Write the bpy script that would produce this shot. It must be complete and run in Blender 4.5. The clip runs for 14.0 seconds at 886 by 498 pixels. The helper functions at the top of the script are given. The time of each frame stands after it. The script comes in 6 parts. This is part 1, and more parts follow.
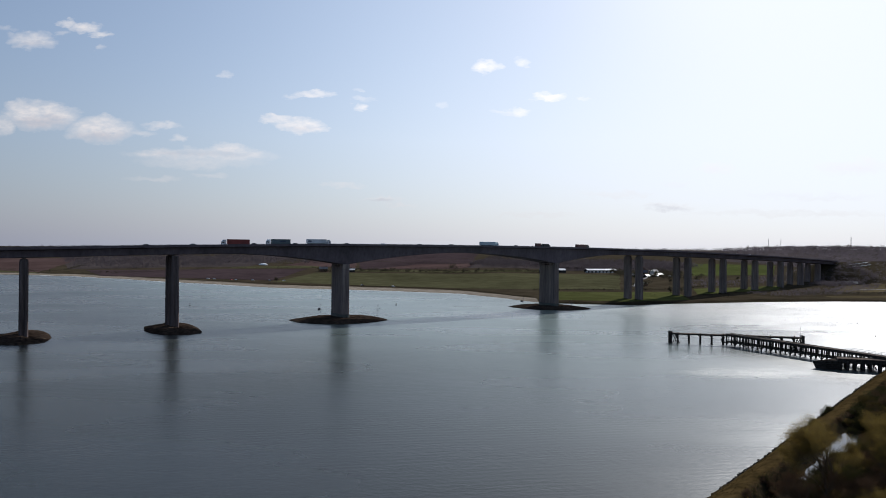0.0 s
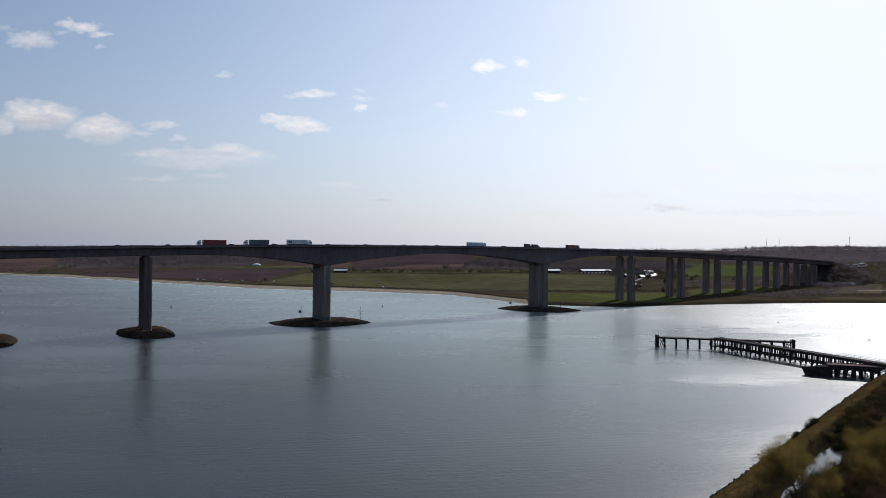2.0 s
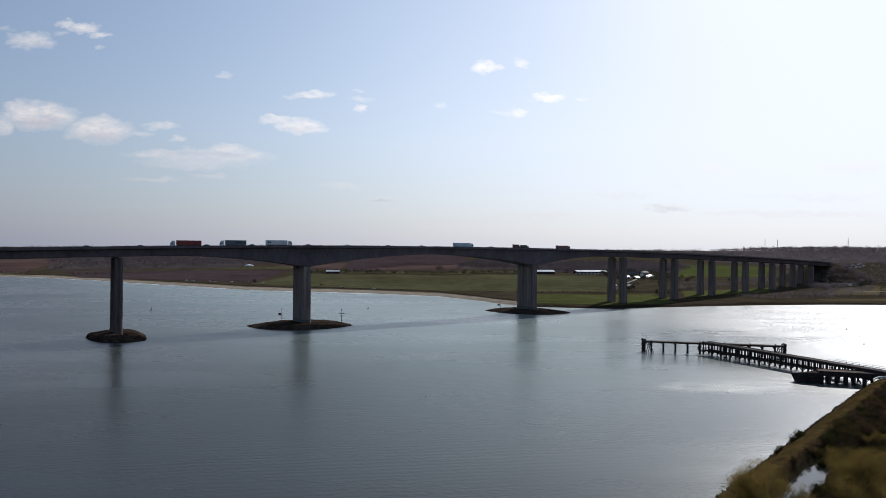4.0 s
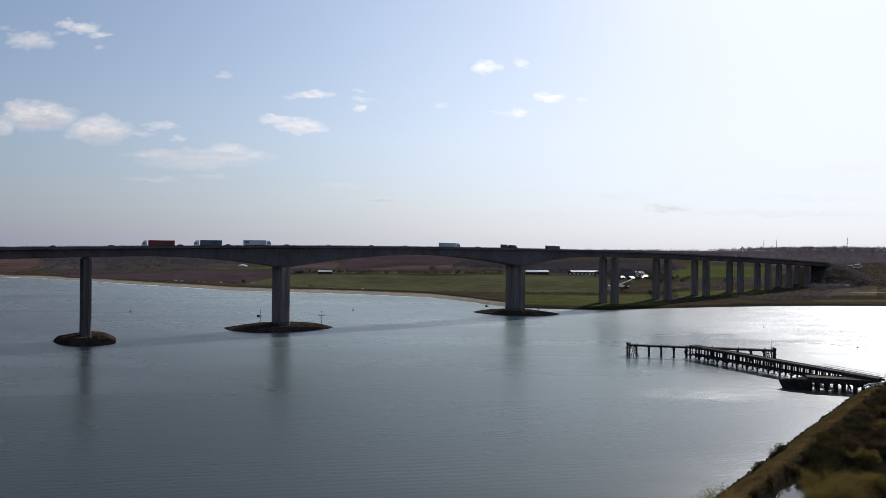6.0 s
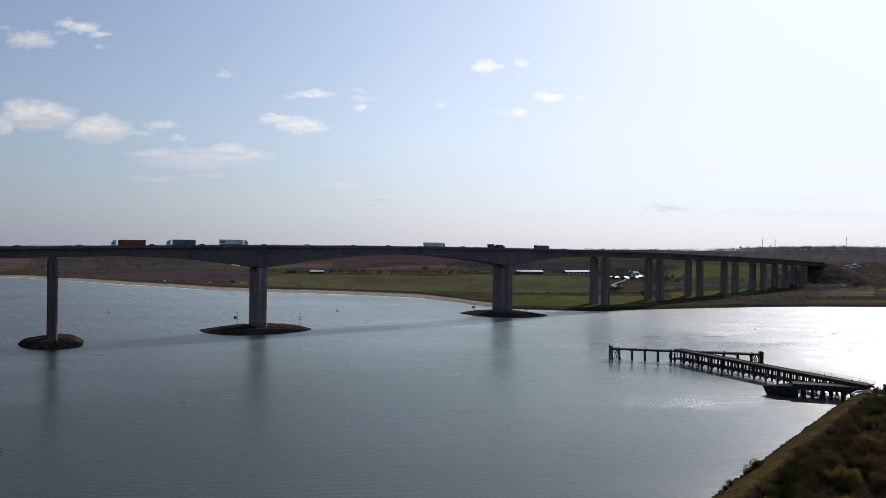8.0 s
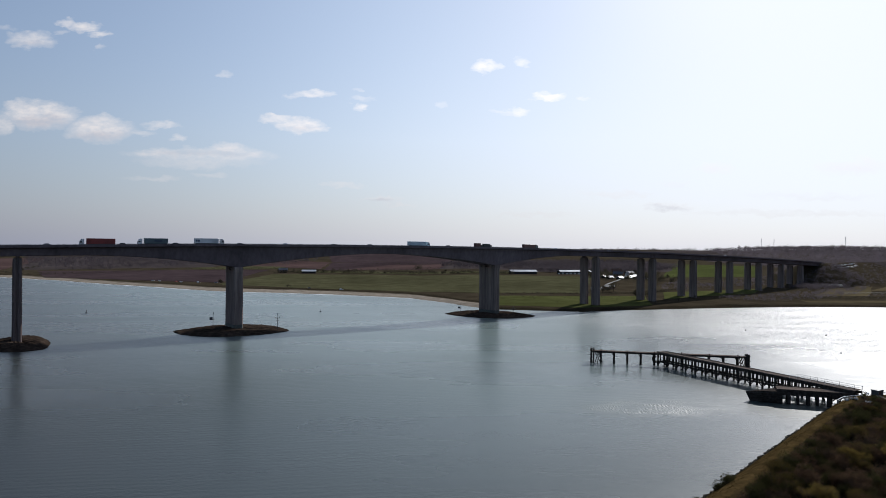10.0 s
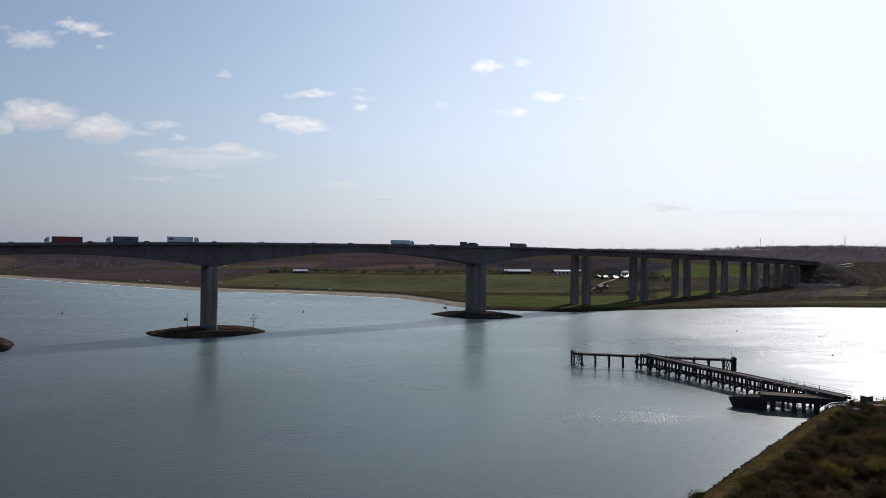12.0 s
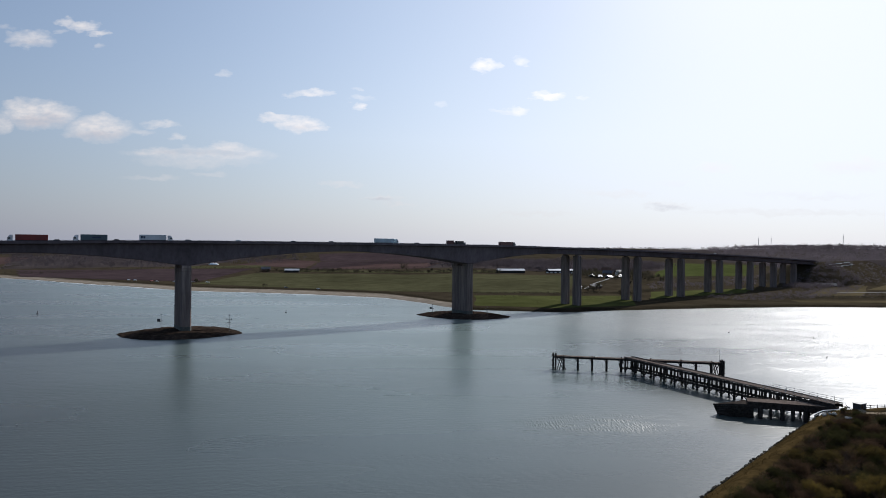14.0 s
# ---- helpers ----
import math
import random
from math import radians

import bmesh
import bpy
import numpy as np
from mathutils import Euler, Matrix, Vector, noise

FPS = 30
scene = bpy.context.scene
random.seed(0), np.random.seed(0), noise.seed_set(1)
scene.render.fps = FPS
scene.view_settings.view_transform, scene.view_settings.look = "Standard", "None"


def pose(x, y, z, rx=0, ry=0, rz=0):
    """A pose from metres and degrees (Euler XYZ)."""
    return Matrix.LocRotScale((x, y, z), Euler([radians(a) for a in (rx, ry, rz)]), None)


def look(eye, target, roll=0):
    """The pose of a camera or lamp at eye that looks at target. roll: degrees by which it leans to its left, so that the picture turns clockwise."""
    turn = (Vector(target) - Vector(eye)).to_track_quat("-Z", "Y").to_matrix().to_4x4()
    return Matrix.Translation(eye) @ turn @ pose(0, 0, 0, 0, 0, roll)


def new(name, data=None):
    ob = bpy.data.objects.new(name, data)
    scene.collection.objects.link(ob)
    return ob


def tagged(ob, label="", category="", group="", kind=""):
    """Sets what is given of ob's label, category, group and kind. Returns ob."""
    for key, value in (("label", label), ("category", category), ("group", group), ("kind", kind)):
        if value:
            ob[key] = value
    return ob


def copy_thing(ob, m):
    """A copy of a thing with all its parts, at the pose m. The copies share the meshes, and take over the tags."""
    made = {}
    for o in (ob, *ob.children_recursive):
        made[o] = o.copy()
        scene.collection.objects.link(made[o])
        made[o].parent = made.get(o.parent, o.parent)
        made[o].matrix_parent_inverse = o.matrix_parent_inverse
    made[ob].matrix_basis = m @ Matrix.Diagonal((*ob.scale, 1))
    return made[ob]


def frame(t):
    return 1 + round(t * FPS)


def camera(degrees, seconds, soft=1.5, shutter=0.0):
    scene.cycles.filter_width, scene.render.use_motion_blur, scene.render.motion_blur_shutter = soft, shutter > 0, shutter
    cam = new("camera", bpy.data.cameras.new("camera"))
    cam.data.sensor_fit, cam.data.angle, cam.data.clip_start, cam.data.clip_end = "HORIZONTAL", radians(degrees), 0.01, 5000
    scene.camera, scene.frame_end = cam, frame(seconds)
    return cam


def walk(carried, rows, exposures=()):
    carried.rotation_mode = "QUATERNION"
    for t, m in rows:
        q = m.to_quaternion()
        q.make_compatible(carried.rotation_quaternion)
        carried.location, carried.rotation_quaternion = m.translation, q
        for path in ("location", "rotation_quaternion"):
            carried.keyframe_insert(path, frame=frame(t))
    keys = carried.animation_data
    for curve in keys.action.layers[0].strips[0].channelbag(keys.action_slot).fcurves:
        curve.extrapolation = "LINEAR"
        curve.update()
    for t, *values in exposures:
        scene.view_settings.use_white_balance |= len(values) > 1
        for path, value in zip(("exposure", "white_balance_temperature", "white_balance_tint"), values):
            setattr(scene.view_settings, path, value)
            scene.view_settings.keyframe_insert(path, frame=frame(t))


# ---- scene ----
cam = camera(70.0, 14.0, soft=0.75)
PATH = [
    (0.0, 0.00, 0.00, 48.79, 0.000, 0.014, -0.491),
    (0.5, 2.67, 2.60, 48.92, -0.008, 0.023, -0.494),
    (1.0, 5.23, 5.24, 49.08, -0.010, 0.018, -0.503),
    (1.5, 7.93, 7.91, 49.30, -0.040, 0.023, -0.510),
    (2.0, 10.42, 10.74, 49.48, -0.039, 0.007, -0.506),
    (2.5, 12.85, 13.64, 49.56, -0.053, 0.021, -0.507),
    (3.0, 15.40, 16.50, 49.59, -0.074, 0.045, -0.511),
    (5.5, 28.85, 30.58, 49.78, -0.080, 0.069, -0.497),
    (6.0, 31.55, 33.34, 49.86, -0.077, 0.062, -0.508),
    (6.5, 34.36, 36.07, 50.02, -0.089, 0.042, -0.515),
    (7.0, 37.14, 38.89, 50.19, -0.079, 0.034, -0.496),
    (7.5, 40.03, 41.57, 50.27, -0.074, 0.031, -0.498),
    (8.0, 42.83, 44.22, 50.20, -0.067, 0.013, -0.521),
    (10.5, 56.80, 57.54, 49.69, -0.042, -0.004, -0.503),
    (11.0, 59.54, 60.37, 49.53, -0.029, -0.003, -0.490),
    (11.5, 62.36, 63.28, 49.33, -0.045, -0.002, -0.504),
    (12.0, 65.12, 66.17, 49.15, -0.031, -0.009, -0.517),
    (12.5, 67.89, 69.06, 49.04, -0.034, -0.011, -0.508),
    (13.0, 70.52, 72.08, 48.95, -0.045, -0.051, -0.495),
    (13.5, 72.86, 75.16, 48.87, -0.079, -0.075, -0.504),
    (14.0, 74.84, 78.14, 48.77, -0.097, -0.072, -0.499),
]
walk(cam, [(t, pose(x, y, z, 90 + pitch, roll, yaw)) for t, x, y, z, yaw, pitch, roll in PATH])

# ---- world, sun, exposure ----
SUN_AZ, SUN_EL = 35.0, 33.0          # degrees right of straight ahead (+y), and above the horizon
scene.view_settings.exposure = 0.0


def world_sky():
    w = bpy.data.worlds.new("sky")
    scene.world = w
    w.use_nodes = True
    nt = w.node_tree
    nt.nodes.clear()
    N, L = nt.nodes.new, nt.links.new

    def math_node(op, a, b=None, c=None, clamp=False):
        n = N("ShaderNodeMath")
        n.operation, n.use_clamp = op, clamp
        for i, v in enumerate((a, b, c)):
            if v is None:
                continue
            if isinstance(v, (int, float)):
                n.inputs[i].default_value = v
            else:
                L(v, n.inputs[i])
        return n.outputs[0]

    out, bg = N("ShaderNodeOutputWorld"), N("ShaderNodeBackground")
    sky = N("ShaderNodeTexSky")
    sky.sky_type, sky.sun_disc = "NISHITA", False
    sky.sun_elevation, sky.sun_rotation = radians(SUN_EL), radians(SUN_AZ)
    sky.altitude, sky.air_density, sky.dust_density, sky.ozone_density = 0, 1.0, 0.85, 2.2
    tc, sep = N("ShaderNodeTexCoord"), N("ShaderNodeSeparateXYZ")
    L(tc.outputs["Generated"], sep.inputs[0])
    x, y, z = sep.outputs
    # haze: the spring air whitens the lowest degrees, brighter on the sun's side than behind
    up = math_node("MAXIMUM", z, 0.0)
    haze = math_node("MULTIPLY", math_node("POWER", math_node("SUBTRACT", 1.0, up, clamp=True), 4.4), 0.92)
    toward = math_node("MULTIPLY_ADD", x, math.sin(radians(SUN_AZ)) / 2, math_node("MULTIPLY_ADD", y, math.cos(radians(SUN_AZ)) / 2, 0.5))
    phase = math_node("POWER", math_node("MAXIMUM", toward, 0.0), 2.6)
    veil = N("ShaderNodeMixRGB")
    veil.inputs[1].default_value, veil.inputs[2].default_value = (*HAZE_BACK, 1), (*HAZE, 1)
    L(phase, veil.inputs[0])
    hz = N("ShaderNodeMixRGB")
    L(haze, hz.inputs[0]), L(sky.outputs[0], hz.inputs[1]), L(veil.outputs[0], hz.inputs[2])
    # the glow of haze round the sun
    ce = math.cos(radians(SUN_EL))
    dot = math_node("MULTIPLY_ADD", x, math.sin(radians(SUN_AZ)) * ce, math_node("MULTIPLY_ADD", y, math.cos(radians(SUN_AZ)) * ce, math_node("MULTIPLY", z, math.sin(radians(SUN_EL)))))
    gap = math_node("SUBTRACT", dot, 1.0)
    low_dim = math_node("MULTIPLY_ADD", math_node("MULTIPLY", up, 6.0, clamp=True), 0.95, 0.05)
    glow = math_node("SMOOTH_MIN", math_node("MULTIPLY", math_node("EXPONENT", math_node("DIVIDE", gap, GLOW[3])), GLOW[2]), 1.5, 0.8)
    glow = math_node("MULTIPLY", glow, low_dim)
    close = math_node("MULTIPLY", math_node("MULTIPLY", math_node("EXPONENT", math_node("DIVIDE", gap, GLOW[1])), GLOW[0]), low_dim)
    gl, ad = N("ShaderNodeCombineXYZ"), N("ShaderNodeVectorMath")
    for i, k in enumerate(GLOW_TINT):
        L(math_node("MULTIPLY", glow, k), gl.inputs[i])
    ad.operation = "ADD"
    L(hz.outputs[0], ad.inputs[0]), L(gl.outputs[0], ad.inputs[1])
    parts, veiled = N("ShaderNodeSeparateXYZ"), N("ShaderNodeCombineXYZ")       # thick haze evens out towards the sun
    L(ad.outputs[0], parts.inputs[0])
    for i, most in enumerate(SKY_MOST):
        L(math_node("SMOOTH_MIN", parts.outputs[i], most, 4.5), veiled.inputs[i])
    # small fair-weather clouds, each an uneven patch at its own bearing (u) and height (v)
    ysafe = math_node("MAXIMUM", y, 0.05)
    u, v = math_node("DIVIDE", x, ysafe), math_node("DIVIDE", z, ysafe)
    comb = N("ShaderNodeCombineXYZ")
    L(u, comb.inputs[0]), L(v, comb.inputs[1])
    stretched = N("ShaderNodeMapping")
    stretched.inputs["Scale"].default_value = (1.0, 2.0, 1.0)
    L(comb.outputs[0], stretched.inputs["Vector"])
    warp = N("ShaderNodeTexNoise")
    warp.inputs["Scale"].default_value, warp.inputs["Detail"].default_value = 34.0, 6.0
    warp.inputs["Roughness"].default_value = 0.56
    L(stretched.outputs[0], warp.inputs["Vector"])
    centred, drawn = N("ShaderNodeVectorMath"), N("ShaderNodeVectorMath")
    centred.operation, drawn.operation = "SUBTRACT", "MULTIPLY_ADD"
    centred.inputs[1].default_value, drawn.inputs[1].default_value = (0.5, 0.5, 0.5), (0.046, 0.026, 0.0)
    L(warp.outputs["Color"], centred.inputs[0]), L(centred.outputs[0], drawn.inputs[0]), L(comb.outputs[0], drawn.inputs[2])
    fine = N("ShaderNodeTexNoise")
    fine.inputs["Scale"].default_value, fine.inputs["Detail"].default_value = 62.0, 4.0
    L(stretched.outputs[0], fine.inputs["Vector"])

    def heap(rows):
        """The densest of the patches at each place."""
        best = None
        for cu, cv, a, b, dens in rows:
            off, sq = N("ShaderNodeVectorMath"), N("ShaderNodeVectorMath")
            off.operation, sq.operation = "MULTIPLY_ADD", "DOT_PRODUCT"
            a, b = a * 1.22, b * 1.18
            off.inputs[1].default_value, off.inputs[2].default_value = (1 / a, 1 / b, 0), (-cu / a, -cv / b, 0)
            L(drawn.outputs[0], off.inputs[0]), L(off.outputs[0], sq.inputs[0]), L(off.outputs[0], sq.inputs[1])
            m = math_node("MULTIPLY_ADD", sq.outputs["Value"], -dens, dens, clamp=True)
            best = m if best is None else math_node("MAXIMUM", best, m)
        return best

    front = math_node("GREATER_THAN", y, 0.06)
    total = math_node("MULTIPLY", heap(CLOUDS_LEFT + CLOUDS_MIDDLE + CLOUDS_RIGHT), math_node("MULTIPLY_ADD", fine.outputs["Fac"], 1.6, 0.1), clamp=True)
    total = math_node("MULTIPLY", total, front)
    under = heap(CLOUD_BASES)
    tint = N("ShaderNodeMixRGB")          # bases greyer, rims bright
    tint.inputs[1].default_value, tint.inputs[2].default_value = (*CLOUD_RIM, 1), (*CLOUD_CORE, 1)
    L(math_node("MULTIPLY_ADD", warp.outputs["Fac"], 0.3, under, clamp=True), tint.inputs[0])
    lit = N("ShaderNodeVectorMath")       # lit through by the sun on its side of the sky
    lit.operation = "MULTIPLY_ADD"
    lit.inputs[1].default_value = (2.6, 2.6, 2.8)
    L(gl.outputs[0], lit.inputs[0]), L(tint.outputs[0], lit.inputs[2])
    mix = N("ShaderNodeMixRGB")
    L(total, mix.inputs[0]), L(veiled.outputs[0], mix.inputs[1]), L(lit.outputs[0], mix.inputs[2])
    aureole = N("ShaderNodeVectorMath")   # the brightest haze, close round the sun
    aureole.operation = "ADD"
    L(mix.outputs[0], aureole.inputs[0]), L(close, aureole.inputs[1])
    L(aureole.outputs[0], bg.inputs["Color"])
    bg.inputs["Strength"].default_value = SKY
    L(bg.outputs[0], out.inputs["Surface"])


SKY = 0.11
GLOW, GLOW_TINT = (26.0, 0.0045, 3.3, 0.27), (1.0, 1.02, 1.0)
SKY_MOST = (8.4, 8.95, 10.4)
HAZE, HAZE_BACK = (6.65, 6.95, 7.9), (0.58, 0.76, 1.6)
CLOUD_RIM, CLOUD_CORE = (5.9, 5.75, 5.9), (4.0, 4.0, 4.5)
# bearing, height, half width, half height, density
CLOUDS_LEFT = [
    (-0.6906, 0.342, 0.0149, 0.0052, 0.3), (-0.652, 0.324, 0.0355, 0.0137, 0.75), (-0.5967, 0.3519, 0.0172, 0.0063, 0.7), (-0.5714, 0.3441, 0.0241, 0.0092, 0.9),
    (-0.5427, 0.3341, 0.0149, 0.0052, 0.75), (-0.5443, 0.3169, 0.0115, 0.0046, 0.4), (-0.6034, 0.3341, 0.0115, 0.004, 0.3), (-0.6378, 0.2061, 0.055, 0.0218, 1.15),
    (-0.6711, 0.2161, 0.0229, 0.0126, 0.8), (-0.6984, 0.1901, 0.0206, 0.0149, 0.7), (-0.542, 0.1829, 0.0527, 0.0195, 1.0), (-0.5335, 0.1973, 0.0229, 0.0103, 0.8),
    (-0.4761, 0.1789, 0.0229, 0.0052, 0.4), (-0.4447, 0.1906, 0.0263, 0.0063, 0.6), (-0.4187, 0.1725, 0.0126, 0.0052, 0.5),
]
CLOUDS_MIDDLE = [
    (-0.343, 0.1542, 0.0344, 0.0115, 0.8), (-0.3841, 0.1453, 0.1088, 0.0115, 0.6), (-0.4472, 0.1465, 0.0447, 0.008, 0.7), (-0.3068, 0.146, 0.0298, 0.0074, 0.65),
    (-0.3841, 0.1344, 0.0916, 0.0103, 0.4), (-0.4554, 0.1069, 0.0401, 0.0046, 0.35), (-0.3667, 0.1145, 0.0275, 0.0046, 0.35), (-0.2655, 0.203, 0.0229, 0.0063, 0.8),
    (-0.2299, 0.1936, 0.0367, 0.0115, 1.0), (-0.2047, 0.187, 0.0206, 0.0057, 0.85), (-0.2063, 0.2442, 0.0275, 0.0063, 0.8), (-0.236, 0.2394, 0.0149, 0.0034, 0.4),
    (-0.344, 0.2722, 0.0126, 0.0052, 0.4), (-0.1328, 0.2219, 0.0109, 0.0063, 0.8), (-0.1312, 0.2368, 0.016, 0.0046, 0.4), (-0.1359, 0.25, 0.0086, 0.0029, 0.35),
    (-0.1546, 0.0992, 0.0321, 0.0052, 0.45), (-0.0972, 0.0768, 0.0286, 0.0063, 0.55), (-0.0685, 0.069, 0.0263, 0.0034, 0.3),
]
CLOUDS_RIGHT = [
    (0.0689, 0.2908, 0.0223, 0.0089, 1.0), (0.0583, 0.2827, 0.0125, 0.0054, 0.5), (0.1233, 0.2966, 0.0134, 0.0071, 0.6), (0.1649, 0.2434, 0.025, 0.008, 1.1),
    (0.1204, 0.2189, 0.0161, 0.0071, 0.7), (0.0963, 0.2178, 0.0179, 0.0045, 0.4), (-0.0002, 0.2268, 0.0107, 0.0054, 0.3), (0.2211, 0.2394, 0.008, 0.0045, 0.35),
    (0.4275, 0.1323, 0.0286, 0.008, 0.55), (0.648, 0.1333, 0.0554, 0.0116, 0.6), (0.6747, 0.1425, 0.0268, 0.0089, 0.5), (0.2778, 0.0881, 0.0536, 0.0063, 0.35),
    (0.367, 0.1068, 0.0268, 0.0045, 0.25), (0.3566, 0.0692, 0.0375, 0.0063, 0.5), (0.5459, 0.061, 0.1518, 0.0054, 0.3), (0.1442, 0.0548, 0.0625, 0.0045, 0.3),
    (0.5814, 0.0881, 0.0982, 0.0054, 0.25),
]
CLOUD_BASES = [
    (-0.6366, 0.1947, 0.0487, 0.0115, 0.8), (-0.539, 0.1726, 0.0458, 0.0092, 0.7), (-0.6491, 0.3183, 0.0286, 0.0057, 0.5), (-0.3956, 0.1469, 0.063, 0.0057, 0.5),
    (-0.3383, 0.148, 0.0286, 0.0046, 0.5), (-0.2213, 0.1891, 0.0286, 0.0046, 0.4), (-0.0994, 0.0739, 0.0258, 0.0052, 0.9), (0.3566, 0.0674, 0.0375, 0.0054, 0.9),
    (0.0981, 0.216, 0.0179, 0.0036, 0.4),
]
world_sky()

sun = new("sun", bpy.data.lights.new("sun", "SUN"))
sun.data.energy, sun.data.angle, sun.data.color = 4.2, radians(0.55), (1.0, 0.985, 0.975)
az, el = radians(SUN_AZ), radians(SUN_EL)
sun.matrix_world = look((0, 0, 300), (-math.sin(az) * math.cos(el) * 100, -math.cos(az) * math.cos(el) * 100, 300 - math.sin(el) * 100))

# ---- materials ----
def material(name, colours, scale=1.0, rough=0.8, bump=0.0, metal=0.0, stretch=(1, 1, 1), big=None, vary=0.0, thin=0.0):
    """Grain between two colours, a large-scale stain over it, relief, and, for repeats, a small shift from one to the next."""
    m = bpy.data.materials.new(name)
    m.use_nodes = True
    nt = m.node_tree
    N, L = nt.nodes.new, nt.links.new
    p = nt.nodes["Principled BSDF"]
    geo, mp = N("ShaderNodeNewGeometry"), N("ShaderNodeMapping")
    mp.inputs["Scale"].default_value = stretch
    L(geo.outputs["Position"], mp.inputs["Vector"])
    n1 = N("ShaderNodeTexNoise")
    n1.inputs["Scale"].default_value, n1.inputs["Detail"].default_value, n1.inputs["Roughness"].default_value = scale, 6, 0.65
    L(mp.outputs[0], n1.inputs["Vector"])
    ramp = N("ShaderNodeValToRGB")
    ramp.color_ramp.elements[0].position, ramp.color_ramp.elements[1].position = 0.32, 0.68
    ramp.color_ramp.elements[0].color, ramp.color_ramp.elements[1].color = (*colours[0], 1), (*colours[-1], 1)
    if len(colours) == 3:
        ramp.color_ramp.elements.new(0.5).color = (*colours[1], 1)
    L(n1.outputs["Fac"], ramp.inputs[0])
    col = ramp.outputs[0]
    n2 = N("ShaderNodeTexNoise")
    n2.inputs["Scale"].default_value, n2.inputs["Detail"].default_value = big or scale * 0.13, 3
    L(mp.outputs[0], n2.inputs["Vector"])
    st = N("ShaderNodeMapRange")
    st.inputs["From Min"].default_value, st.inputs["From Max"].default_value = 0.3, 0.7
    st.inputs["To Min"].default_value, st.inputs["To Max"].default_value = 0.72, 1.18
    L(n2.outputs["Fac"], st.inputs["Value"])
    hsv = N("ShaderNodeHueSaturation")
    L(col, hsv.inputs["Color"])
    if vary:
        oi, va = N("ShaderNodeObjectInfo"), N("ShaderNodeMath")
        va.operation = "MULTIPLY_ADD"
        va.inputs[1].default_value, va.inputs[2].default_value = vary, 1 - vary / 2
        L(oi.outputs["Random"], va.inputs[0])
        ml = N("ShaderNodeMath")
        ml.operation = "MULTIPLY"
        L(va.outputs[0], ml.inputs[0]), L(st.outputs[0], ml.inputs[1])
        L(ml.outputs[0], hsv.inputs["Value"])
    else:
        L(st.outputs[0], hsv.inputs["Value"])
    L(hsv.outputs[0], p.inputs["Base Color"])
    p.inputs["Roughness"].default_value, p.inputs["Metallic"].default_value = rough, metal
    if rough > 0.72:          # dull surfaces have no sheen
        p.inputs["Specular IOR Level"].default_value = 0.0
    if bump:
        b = N("ShaderNodeBump")
        b.inputs["Strength"].default_value, b.inputs["Distance"].default_value = min(1.0, bump), 0.35 / scale
        L(n1.outputs["Fac"], b.inputs["Height"])
        L(b.outputs[0], p.inputs["Normal"])
    if thin:                  # leaves let the light through
        tl, mx = N("ShaderNodeBsdfTranslucent"), N("ShaderNodeMixShader")
        L(hsv.outputs[0], tl.inputs["Color"])
        mx.inputs[0].default_value = thin
        L(p.outputs[0], mx.inputs[1]), L(tl.outputs[0], mx.inputs[2])
        L(mx.outputs[0], nt.nodes["Material Output"].inputs["Surface"])
    return m


